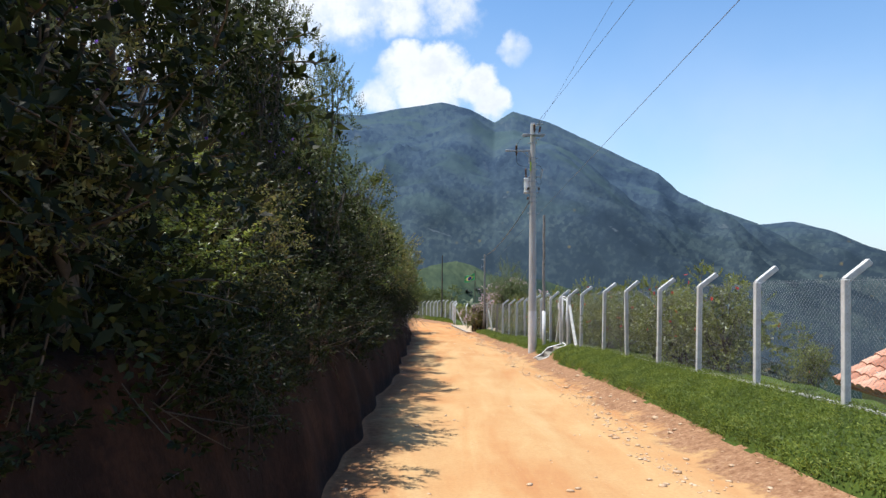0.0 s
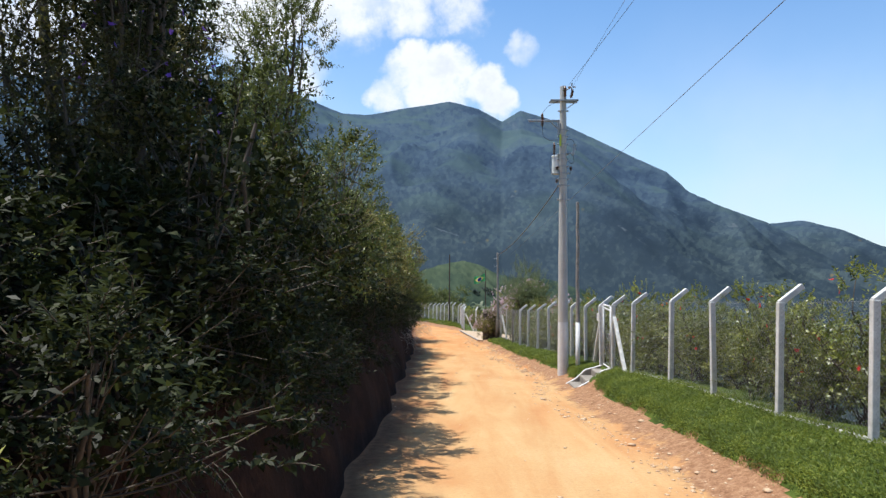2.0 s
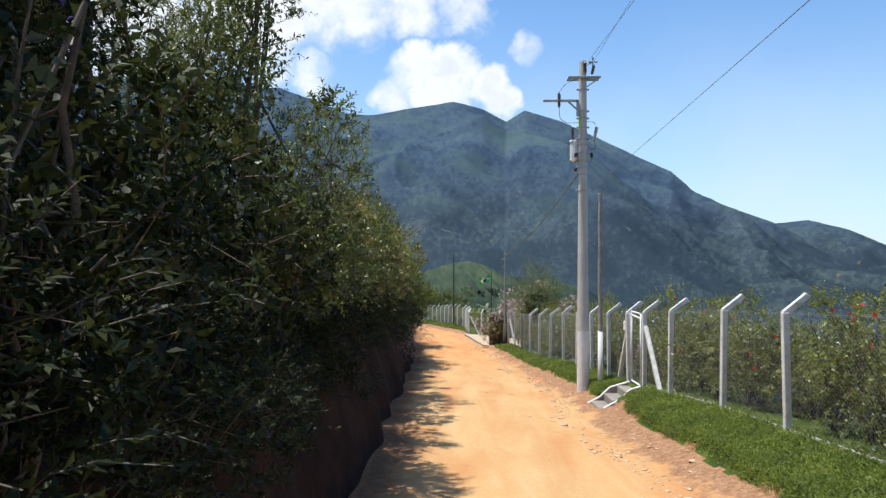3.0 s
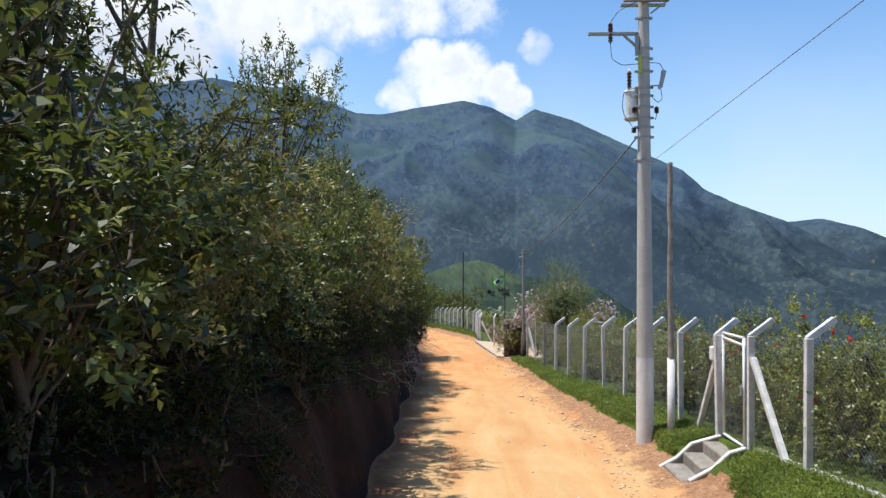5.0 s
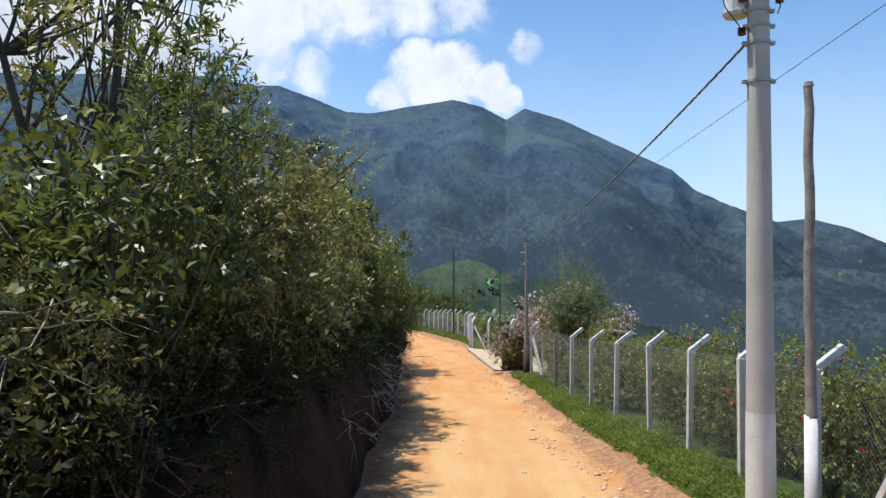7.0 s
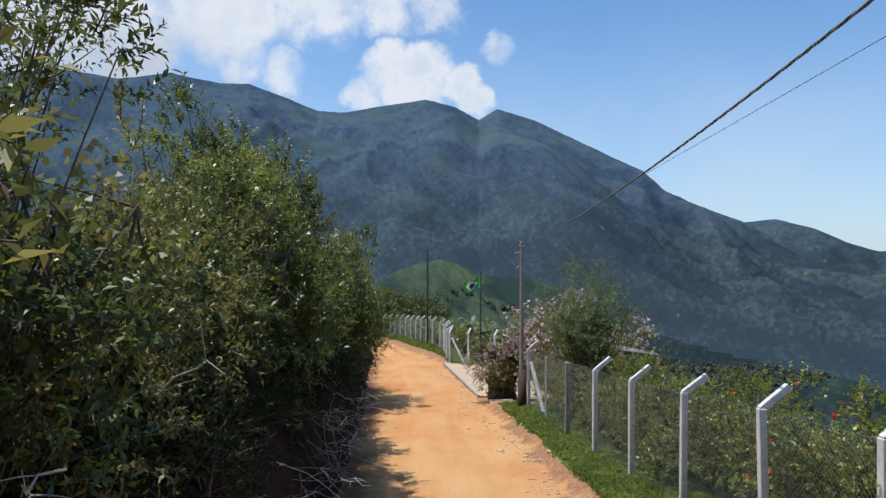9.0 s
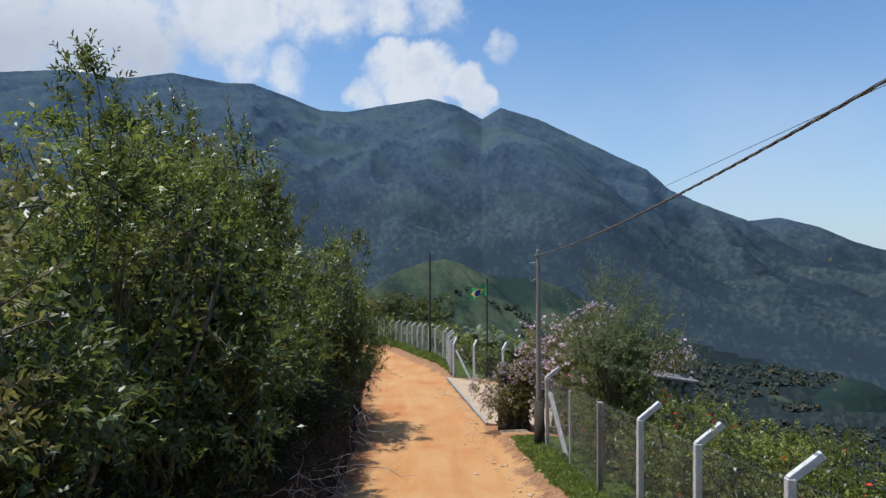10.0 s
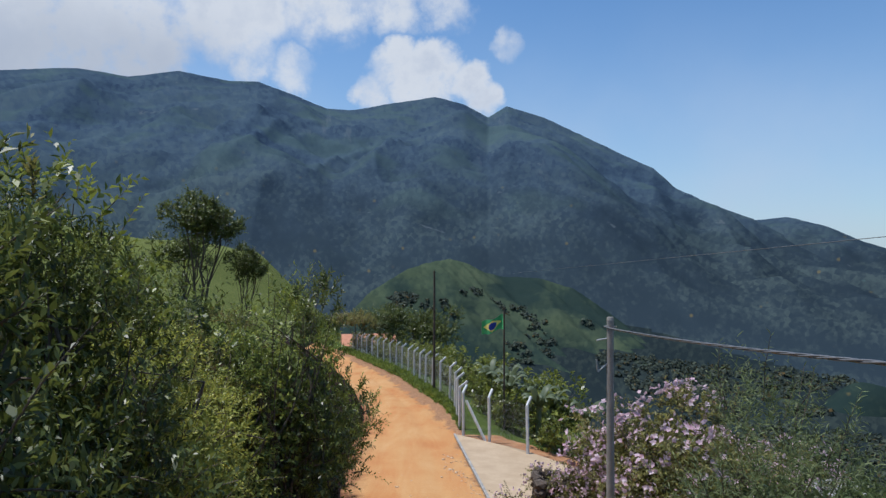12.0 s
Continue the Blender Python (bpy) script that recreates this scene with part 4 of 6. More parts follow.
def roadside_thicket():
    rng = np.random.default_rng(5)
    g = "thicket along the road bank"
    bush_a = plant("roadside_shrub", "dense glossy dark green shrub on the earth bank", "shrub", 11, 1.15, 1.6, LEAF_A, 430, 16, 0.22, 0.076, 0.40, group=g, clumps=12)
    bush_b = plant("roadside_shrub", "twiggy olive-brown shrub on the earth bank", "shrub", 12, 1.2, 1.5, LEAF_B, 430, 15, 0.24, 0.062, 0.38, group=g, upright=0.2, droop=0.2, clumps=15)
    bush_c = plant("roadside_shrub", "fresh green shrub with upright leafy shoots", "shrub", 13, 1.15, 1.75, LEAF_C, 430, 15, 0.24, 0.070, 0.40, group=g, upright=0.7, clumps=14)
    bush_l = plant("roadside_shrub", "yellow-green sunlit shrub beside the road", "shrub", 26, 1.3, 1.4, LEAF_LIME, 460, 15, 0.22, 0.060, 0.42, group=g, upright=0.6, clumps=15)
    bush_d = plant("roadside_shrub", "large-leaved dark shrub leaning over the road", "shrub", 17, 1.1, 1.55, LEAF_A, 420, 15, 0.22, 0.082, 0.34, group=g, upright=0.6, clumps=12)
    back_a = plant("roadside_shrub", "dense dark green shrub higher on the slope", "shrub", 21, 1.2, 1.6, LEAF_A, 280, 13, 0.26, 0.09, 0.44, group=g, clumps=12)
    back_c = plant("roadside_shrub", "green shrub higher on the slope", "shrub", 22, 1.2, 1.7, LEAF_C, 280, 13, 0.28, 0.088, 0.44, group=g, upright=0.8, clumps=12)
    bush_m = plant("roadside_shrub", "olive twiggy shrub on the earth bank, leaves dulled for shade", "shrub", 28, 1.2, 1.5, LEAF_OLIVE_SHADED, 460, 15, 0.24, 0.060, 0.38, group=g, droop=0.2, clumps=14, leaders=1)
    shaded_a = plant("roadside_shrub", "dense green shrub on the bank, leaves darkened for shade", "shrub", 23, 1.15, 1.6, LEAF_SHADED, 270, 14, 0.24, 0.080, 0.42, group=g, clumps=13, leaders=1)
    shaded_b = plant("roadside_shrub", "green broad-leaved shrub on the bank, leaves darkened for shade", "shrub", 24, 1.15, 1.5, LEAF_SHADED, 250, 14, 0.24, 0.086, 0.38, group=g, upright=0.6, clumps=13, leaders=1)
    fern = plant("bank_fern", "drooping green plant hanging on the earth bank, leaves darkened for shade", "plant", 19, 0.55, 0.45, LEAF_SHADED, 60, 12, 0.36, 0.07, 0.3, group="plants hanging on the bank", droop=0.5, upright=0.0, leaders=1, stems=2)
    tree_a = plant("tree", "slender broadleaf tree, its green crown darkened for shade", "tree", 14, 1.4, 2.2, LEAF_SHADED, 460, 15, 0.3, 0.076, 0.40, trunk=1.4, stems=3, group=g, clumps=18, leaders=1)
    tree_f = plant("tree", "slender broadleaf tree with a sunlit green crown", "tree", 14, 1.4, 2.2, LEAF_A, 540, 16, 0.28, 0.076, 0.40, trunk=1.4, stems=3, group=g, clumps=19)
    tree_b = plant("tree", "tree with an olive crown and violet blossoms", "tree", 15, 1.5, 1.6, LEAF_OLIVE_SHADED, 520, 15, 0.27, 0.062, 0.38, trunk=0.5, stems=3, group=g, flower=(PETAL_VIOLET, 34, 0.04, 5), clumps=17)
    tree_c = plant("tree", "thin open tree with bare grey branches", "tree", 16, 1.2, 2.4, LEAF_B, 120, 12, 0.42, 0.065, 0.40, trunk=2.4, stems=1, group=g)
    tree_d = plant("tree", "open-crowned tree with large dark leathery leaves", "tree", 18, 1.25, 1.3, LEAF_A, 190, 13, 0.20, 0.080, 0.38, trunk=1.3, stems=2, group=g, upright=0.8, inside=0.2, limbs=26, leaders=2, clumps=14)
    tree_e = plant("tree", "dense tree with dark leathery leaves in rosettes", "tree", 20, 1.5, 1.9, LEAF_A, 760, 14, 0.16, 0.074, 0.34, trunk=0.6, stems=3, group=g, upright=0.8, clumps=20, leaders=2)
    low = [bush_a, bush_c, bush_c, bush_b]

    def bush(ob, x, y, top, width=1.0):
        over = float(height(x, y)) - 0.42
        k = max(0.3, (float(road_z(y)) + top - over) / TOP_OF[ob])
        s = width * rng.uniform(0.9, 1.12) * (0.6 + 0.4 * k)
        copy_thing(ob, pose(x, y, over, 0, 0, rng.uniform(0, 360)) @ Matrix.Diagonal((s, s, k, 1)))

    # on the lip of the bank, leaning over it
    y, k = 1.5, 0
    while y < 55.0:
        ob = bush_b if 19 < y < 30 and k % 3 == 1 else (bush_a, bush_m, bush_d)[k % 3] if 25 < y < 32 else (bush_a, bush_c, bush_d)[k % 3] if 32 < y < 37.5 else (bush_d if k % 2 else bush_a) if 37.5 < y < 43 else (bush_c, bush_a, bush_c, bush_c)[k % 4] if y >= 33 else bush_d if k % 7 == 5 else low[(k * 7 + k // 3) % 4]
        if 43 < y < 48:
            ob = bush_l
        # shade along the near stretch comes from leaves coloured darker
        if y < 16.2:
            ob = bush_m if 6.5 < y < 8.2 else (shaded_a, shaded_b)[k % 2]
        elif y < 25:
            ob = (bush_a, bush_b, bush_d)[k % 3]
        back = 0.85 if y < 17.6 else 0.95 if y < 38.6 else 1.7 if y < 47.4 else 0.8
        bush(ob, float(road_l(y)) - back - rng.uniform(-0.1, 0.55), y, float(thicket_top(y)) * rng.uniform(0.9 if 18 < y < 30 else 0.78, 1.04), rng.uniform(1.0, 1.25))
        y += rng.uniform(1.1, 1.5)
        k += 1
    # second row up the slope
    y, k = 2.0, 0
    while y < 52.0:
        bush(((shaded_a, shaded_b, shaded_a) if y < 16.2 else (bush_l, back_c, bush_l) if 42.5 < y < 47.6 else (back_a, back_c, bush_b))[(k * 5 + 1) % 3], float(road_l(y)) - rng.uniform(2.0, 2.9), y, float(thicket_top(y)) * (rng.uniform(0.66, 0.82) if 18 < y < 34 else rng.uniform(0.9, 1.05)), 1.2)
        y += rng.uniform(1.6, 2.2)
        k += 1
    # low shrubs that spill over the lip, in the leaf colour darkened for shade
    y, k = 3.0, 0
    while y < 52.0:
        ob = (shaded_a, shaded_b)[k % 2]
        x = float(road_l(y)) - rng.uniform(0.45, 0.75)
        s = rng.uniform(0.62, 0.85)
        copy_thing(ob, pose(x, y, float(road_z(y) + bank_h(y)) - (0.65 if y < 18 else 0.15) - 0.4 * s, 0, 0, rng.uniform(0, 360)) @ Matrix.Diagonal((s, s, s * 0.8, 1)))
        y += rng.uniform(0.9, 1.3) if y < 18 else rng.uniform(1.6, 2.4)
        k += 1
    # plants that hang down the face of the bank
    y = 2.0
    while y < 50:
        x = float(road_l(y)) - rng.uniform(0.3, 0.6)
        set_out(fern, x, y, rng.uniform(0.6, 1.0), rng.uniform(0, 360), -0.3)
        y += rng.uniform(2.4, 4.2)
    sprig = plant("bank_sprig", "small sunlit green sprig growing out of the earth bank", "plant", 27, 0.22, 0.2, LEAF_LIME, 16, 12, 0.3, 0.075, 0.3, droop=0.2, upright=0.4, leaders=1, stems=1, clumps=7)
    set_out(sprig, -1.98, 7.8, 1.0, 40, -0.1)
    spare(sprig)
    # trees behind and over them: place, width, tallness
    for x, y, s, tall, ob in ((-3.6, 10.9, 0.9, 1.2, tree_a), (-3.5, 12.5, 0.9, 1.15, tree_a), (-3.5, 6.0, 0.75, 1.1, tree_b), (-5.1, 7.4, 1.15, 1.1, tree_a), (-5.3, 9.8, 1.15, 1.15, tree_a), (-5.0, 11.6, 1.1, 1.15, tree_a), (-4.3, 13.0, 1.0, 1.25, tree_b), (-3.7, 14.2, 0.9, 1.3, tree_f), (-3.5, 4.2, 1.0, 1.2, tree_a), (-3.9, 9.4, 0.8, 0.8, tree_b), (-3.15, 11.6, 0.85, 1.0, tree_b), (-5.4, 15.0, 1.1, 1.25, tree_c), (-3.3, 18.4, 0.95, 1.3, tree_f), (-3.2, 16.2, 0.7, 1.1, tree_f), (-4.7, 22.6, 1.0, 1.1, tree_c),
                              # tree_a at y -3 and 0.5 is unseen, added to shade the near thicket
                              (-5.2, 18.0, 1.0, 1.2, tree_c), (-4.9, 15.6, 0.95, 1.0, tree_c), (-4.1, 14.2, 0.62, 0.95, tree_a), (-4.2, 14.8, 0.75, 1.1, tree_a), (-4.8, 20.6, 0.9, 1.0, tree_a), (-5.6, -3.0, 1.5, 1.3, tree_a), (-5.2, 0.5, 1.4, 1.35, tree_a), (-5.4, 3.6, 1.5, 1.3, tree_a), (-7.4, 12.4, 1.4, 1.2, tree_a), (-3.2, 25.4, 1.15, 1.3, tree_d), (-3.0, 26.6, 0.9, 1.2, tree_d), (-3.9, 30.6, 0.95, 1.2, tree_d), (-6.0, 21.0, 1.0, 1.2, tree_c),
                              (-4.0, 36.6, 0.85, 1.05, tree_e), (-3.75, 41.4, 0.95, 1.32, tree_e), (-5.0, 42.2, 1.0, 1.3, tree_e), (-6.4, 39.5, 0.9, 1.0, tree_b), (-6.6, 33.0, 0.9, 1.0, tree_b)):
        copy_thing(ob, pose(x, y, float(height(x, y)) - 0.3, 0, 0, rng.uniform(0, 360)) @ Matrix.Diagonal((s, s, s * tall, 1)))
    for x, y, top in ((-2.5, 3.6, 3.8), (-2.5, 5.4, 3.6), (-2.5, 7.0, 3.9), (-3.5, 36.2, 7.0), (-3.7, 40.2, 6.9), (-2.75, 37.6, 6.1), (-4.4, 47.8, 5.4), (-2.9, 48.8, 6.1), (-2.75, 50.2, 6.0), (-3.3, 52.6, 4.2), (-6.5, 47.0, 5.6), (-5.2, 50.5, 5.0), (-8.5, 52.0, 6.2), (-6.0, 56.0, 4.4), (-10.5, 58.0, 7.0), (-8.0, 62.0, 5.0), (-12.5, 48.0, 7.4), (-13.5, 64.0, 7.5), (-9.5, 69.0, 5.5)):
        bush((low if y < 53 and x > -5 else [back_a, back_c])[int(y) % (4 if y < 53 and x > -5 else 2)], x, y, top)
    # grove on the hillside past the bend
    big = plant("tree", "spreading dark tree on the hillside", "tree", 41, 2.9, 1.6, LEAF_A, 520, 16, 0.7, 0.19, 0.5, trunk=3.2, stems=4, upright=0.3)
    acacia = plant("tree", "flat-topped olive acacia with bare limbs past the bend", "tree", 44, 2.7, 0.75, LEAF_B, 380, 14, 0.4, 0.15, 0.45, trunk=2.7, stems=2, upright=0.3, clumps=20, leaders=0, twigs=False)
    set_out(acacia, -8.2, 105.0, 1.0, 60, -0.3)
    spare(acacia)
    for x, y, s, z in ((-4.9, 107.0, 0.95, None), (-1.0, 110.0, 1.2, None), (-16, 128, 0.9, None), (-24, 100, 1.0, None)):
        set_out(big, x, y, s, rng.uniform(0, 360), -0.3, z=z)
    umbrella = plant("tree", "umbrella-crowned tree with bare lower trunks on the hillside", "tree", 43, 3.0, 1.55, LEAF_A, 620, 15, 0.5, 0.2, 0.5, trunk=5.2, stems=3, upright=0.4, clumps=22, leaders=0, twigs=False)
    for x, y, s, tall in ((-17.3, 85.0, 1.0, 1.06), (-13.7, 84.0, 0.52, 1.45)):
        copy_thing(umbrella, pose(x, y, float(height(x, y)) - 0.3, 0, 0, 40) @ Matrix.Diagonal((s, s, s * tall, 1)))
    spare(umbrella)
    # scattered trees down the valley side
    clump = plant("valley_tree", "round dark tree on the valley side", "tree", 42, 2.6, 2.0, LEAF_A, 80, 12, 0.8, 0.45, 0.55, trunk=1.0, stems=1, upright=0.3, group="trees down the valley side", twigs=False)
    for i in range(40):
        x, y = rng.uniform(20, 130), rng.uniform(45, 190)
        set_out(clump, x, y, rng.uniform(0.5, 1.1), rng.uniform(0, 360), -0.4)
    spare(tree_f, bush_l, bush_m, shaded_a, shaded_b, back_a, back_c, bush_a, bush_b, bush_c, bush_d, fern, tree_a, tree_b, tree_c, tree_d, tree_e, big, clump)


roadside_thicket()


def dry_brush():
    """Bleached fallen twigs that hang over the bank."""
    rng = np.random.default_rng(77)
    for x, y, n in ((-1.75, 36.0, 26), (-1.8, 38.6, 22), (-1.65, 33.5, 14), (-1.9, 44.5, 12), (-1.8, 29.8, 10), (-2.3, 20.8, 3), (-2.1, 23.4, 4), (-2.0, 26.2, 3), (-2.0, 28.4, 3)):
        z = float(road_z(y)) + (1.3 if y > 29 else 2.9)
        pieces = []
        for _ in range(n):
            a = rng.normal(0, [0.35, 0.8, 0.3])
            way = unit(np.array([rng.uniform(0.0, 0.45 if y < 29 else 0.7), rng.normal(0, 0.9), rng.uniform(-0.4, 0.35) if y > 29 else rng.uniform(0.05, 0.45)]))
            L = rng.uniform(0.5, 1.5) * (0.8 if y > 29 else 1.0)
            s = np.linspace(0, 1, 6)[:, None]
            line = a + way * L * s + np.array([0, 0, -0.3 * L]) * s ** 2 + rng.normal(0, 0.025, (6, 3))
            pieces.append(tube(line, np.linspace(0.006, 0.002, 6), 4))
            for _ in range(3):
                j = rng.integers(1, 5)
                w2 = unit(way + rng.normal(0, 0.6, 3))
                pieces.append(tube(line[j] + w2 * np.linspace(0, L * 0.4, 4)[:, None] + [0, 0, -0.04] * np.linspace(0, 1, 4)[:, None] ** 2, np.linspace(0.0032, 0.0015, 4), 3))
        ob = thing("dry_brush", "tangle of bleached dry twigs hanging over the bank", "dead branches", "dry brush on the bank", at=(x, y, z))
        for k in range(0, len(pieces), 4):
            v, q = joined(pieces[k:k + 4])
            linked("branch", sheet("branch", v, q, [DRY_TWIG]), ob)


dry_brush()


def garden_hedge():
    rng = np.random.default_rng(8)
    g = "hibiscus hedge behind the fence"
    a = plant("hibiscus_bush", "bright green hibiscus bush with red flowers behind the wire fence", "shrub", 31, 0.95, 1.05, LEAF_HEDGE, 320, 15, 0.22, 0.060, 0.55, clumps=14, leaders=0, inside=2.6, group=g, flower=(PETAL_RED, 6, 0.045, 6), upright=0.7)
    b = plant("hibiscus_bush", "leafy hedge bush with a few red flowers", "shrub", 32, 1.0, 1.05, LEAF_HEDGE, 320, 15, 0.22, 0.058, 0.55, clumps=14, leaders=0, inside=2.6, group=g, flower=(PETAL_RED, 3, 0.045, 6), upright=0.6)
    y, k = 15.0, 0
    while y < 46:
        set_out((a, b)[k % 2], float(fence_x(y)) + rng.uniform(0.95, 1.35), y, rng.uniform(1.0, 1.22), rng.uniform(0, 360), -0.1)
        y += rng.uniform(0.85, 1.15)
        k += 1
    for x, y, s in ((7.0, 13.0, 0.62), (6.6, 17.5, 0.9), (6.9, 21, 0.9)):
        set_out(b, x, y, s, rng.uniform(0, 360), -0.1)
    spare(a, b)


garden_hedge()


def groundcover():
    """Thick clipped groundcover on the verge, rooted in the turf."""
    rng = np.random.default_rng(90)

    def patch(y0, y1, per, size):
        area = (y1 - y0) * 1.5
        n = int(area * per)
        y = rng.uniform(y0, y1, n)
        gx, fx = verge_foot(y), fence_x(y)
        edge = rng.random(n) < 0.16
        u = np.where(edge, rng.normal(0.0, 0.035, n), rng.uniform(0, 1, n))
        x = gx + 0.06 + (fx + 0.12 - gx) * u + 0.18 * (fbm(y * 1.6, y * 0, 33, 3) - 0.5) * (1 - np.clip(u, 0, 1))
        z = height(x, y) + np.where(edge, rng.uniform(-0.03, 0.10, n), rng.uniform(0.0, 0.06, n))
        free = ~((y > 24.15) & (y < 25.62) & (x < 4.5)) & ~((y > 23.5) & (y < 24.3) & (x < 3.95)) & ~((y > 47.2) & (y < 64))
        x, y, z = x[free], y[free], z[free]
        n = len(x)
        b = np.stack([x, y, z], -1)
        way = unit(rng.normal(size=(n, 3)) * [1, 1, 0.35] + [-0.2, 0, 0.8])
        nm = unit(rng.normal(0, 0.45, (n, 3)) + [-0.25, 0, 1])
        L = 1.35 * size * rng.uniform(0.6, 1.4, n)
        return leaf_quads(b, way, nm, L, L * 0.30)

    v, q = joined([patch(3, 9, 1100, 0.045), patch(9, 28, 2600, 0.036), patch(28, 40, 1300, 0.045), patch(40, 47.2, 900, 0.055), patch(64, 82, 260, 0.12), patch(82, 108, 120, 0.2)])
    tagged(linked("groundcover", sheet("groundcover", v, q, [GRASS], smooth=False)), "thick bright green clipped groundcover along the fence", "grass", kind="stuff")


groundcover()


def loose_stones():
    rng = np.random.default_rng(91)
    bm = bmesh.new()
    bmesh.ops.create_icosphere(bm, subdivisions=1, radius=1.0)
    unit_v = np.array([v.co[:] for v in bm.verts])
    unit_f = np.array([[v.index for v in f.verts] for f in bm.faces])
    bm.free()
    pieces = []
    for i in range(3000):
        y = 2 + 58 * rng.random() ** 1.3
        lot = rng.random()
        if lot < 0.6:
            x = float(road_r(y)) - 0.45 + 0.25 * math.sin(y * 0.5) + rng.normal(0.0, 0.17)
        elif lot < 0.9:
            x = float(road_r(y)) + rng.normal(0.1, 0.42)
        else:
            x = rng.uniform(float(road_l(y)), float(road_r(y)))
        if x > float(verge_foot(y)) + 0.02:
            continue
        r = min(0.008 + rng.exponential(0.014), 0.08)
        v = unit_v * rng.uniform(0.6, 1.25, (len(unit_v), 1)) * [r, r * rng.uniform(0.6, 1.4), r * 0.36]
        a = rng.uniform(0, 6.28)
        v = v @ np.array([[math.cos(a), math.sin(a), 0], [-math.sin(a), math.cos(a), 0], [0, 0, 1]])
        pieces.append((v + [x, y, float(height(x, y)) + r * 0.15], unit_f))
    v, q = joined(pieces)
    tagged(linked("loose_stones", sheet("loose_stones", v, q, [ROADSTONE], smooth=False)), "loose pale stones and clods along the road edge", "stones", kind="stuff")


loose_stones()


def flowering_mass():
    pink = plant("flowering_shrub", "rambling shrub covered in pale pink blossom", "shrub", 51, 1.5, 1.25, LEAF_B, 760, 17, 0.28, 0.07, 0.5, flower=(PETAL_PINK, 800, 0.05, 5), upright=0.3, droop=0.15, clumps=22)
    set_out(pink, 5.2, 48.8, 1.42, 30, 0.0, 0.95, z=-0.6)
    set_out(pink, 3.9, 49.6, 1.0, 130, 0.0, 1.0, z=-0.85)
    set_out(pink, 2.72, 49.35, 0.78, 250, 0.0, 1.15, z=-1.25)
    set_out(pink, 6.6, 51.0, 0.95, 200, 0.0, 1.0, z=-1.0)
    fine = plant("feathery_tree", "grey-green feathery fine-leaved small tree behind the fence", "tree", 52, 1.05, 1.35, LEAF_FEATHER, 460, 26, 0.62, 0.10, 0.15, trunk=0.9, stems=3, upright=1.3, clumps=30)
    set_out(fine, 4.25, 43.0, 1.2, 0, -0.1, 0.95)
    spare(pink, fine)


flowering_mass()


def banana_plant():
    root = thing("banana_plant", "banana plant with broad arching grey-green leaves", "banana plant", "banana plants behind the far fence")
    rng = np.random.default_rng(61)
    v, q = tube(np.array([[0, 0, -0.2], [0.03, 0, 0.9], [0, 0.02, 1.6]]), np.array([0.13, 0.10, 0.06]), 8)
    linked("stem", sheet("banana_stem", v, q, [LEAF_GREY]), root)
    for i in range(12):
        a = i * 2.4
        L, w = rng.uniform(1.0, 1.6), rng.uniform(0.17, 0.27)
        s = np.linspace(0, 1, 9)
        rise = rng.uniform(1.1, 2.0)
        out = s * L * rng.uniform(0.35, 0.7)
        up = 1.1 + rise * L * (s * 0.9 - 0.6 * s ** 2)
        half = w * 0.5 * np.sin(np.pi * np.clip(s * 0.93 + 0.05, 0, 1)) ** 0.6
        c = np.stack([np.cos(a) * out, np.sin(a) * out, up], -1)
        side = np.array([-math.sin(a), math.cos(a), 0])
        vv = np.stack([c - side * half[:, None] - [0, 0, 0.06], c, c + side * half[:, None] - [0, 0, 0.06]], 1).reshape(-1, 3)
        k = np.arange(8)[:, None] * 3 + np.arange(2)[None]
        k = k.reshape(-1)
        linked("leaf", sheet("banana_leaf", vv, np.stack([k, k + 1, k + 4, k + 3], -1), [LEAF_GREY]), root)
    return root


def far_garden():
    rng = np.random.default_rng(62)
    b = banana_plant()
    for x, y, s in ((3.4, 67.0, 1.0), (4.6, 65.2, 1.1), (5.6, 67.5, 1.0), (2.8, 69.5, 1.0), (6.8, 65.5, 1.05), (4.0, 71.5, 1.1), (7.6, 69.0, 1.0), (5.2, 73.0, 0.9)):
        set_out(b, x, y, s * 1.12, rng.uniform(0, 360), 0.25)
    h = plant("garden_shrub", "dense green garden shrub behind the far fence", "shrub", 63, 1.1, 0.85, LEAF_HEDGE, 60, 9, 0.30, 0.18, 0.55, group="shrubs behind the far fence", twigs=False)
    for y in np.arange(66, 110, 2.4):
        set_out(h, float(fence_x(y)) + rng.uniform(1.4, 2.2), float(y), rng.uniform(0.9, 1.2), rng.uniform(0, 360), 0.0)
        set_out(h, float(fence_x(y)) + rng.uniform(3.6, 7.0), float(y), rng.uniform(1.2, 1.8), rng.uniform(0, 360), 0.0)
    for x, y, s in ((5.5, 54.0, 1.0), (6.8, 56.5, 1.2), (5.6, 59.0, 1.0), (4.6, 61.5, 0.9), (8.5, 52.0, 1.2), (9.0, 46.0, 1.0), (8.2, 43.0, 0.9), (11, 49, 1.2), (12, 40, 1.2), (10, 36, 1.0), (14, 55, 1.5), (9, 60, 1.4)):
        set_out(h, x, y, s, rng.uniform(0, 360), -0.1)
    spare(b, h)


far_garden()

# ---- fence of cranked concrete posts and chain link ----
POST_H, CRANK = 1.76, 0.34


def post_mesh():
    bm = bmesh.new()
    beam(bm, (0, 0, -0.4), (0, 0, POST_H), 0.095, 0.095, 0.008)
    beam(bm, (-0.012, 0, POST_H - 0.02), (CRANK, 0, POST_H + 0.26), 0.08, 0.092, 0.008)
    me = bpy.data.meshes.new("post")
    bm.to_mesh(me)
    bm.free()
    me.materials.append(POST)
    return me


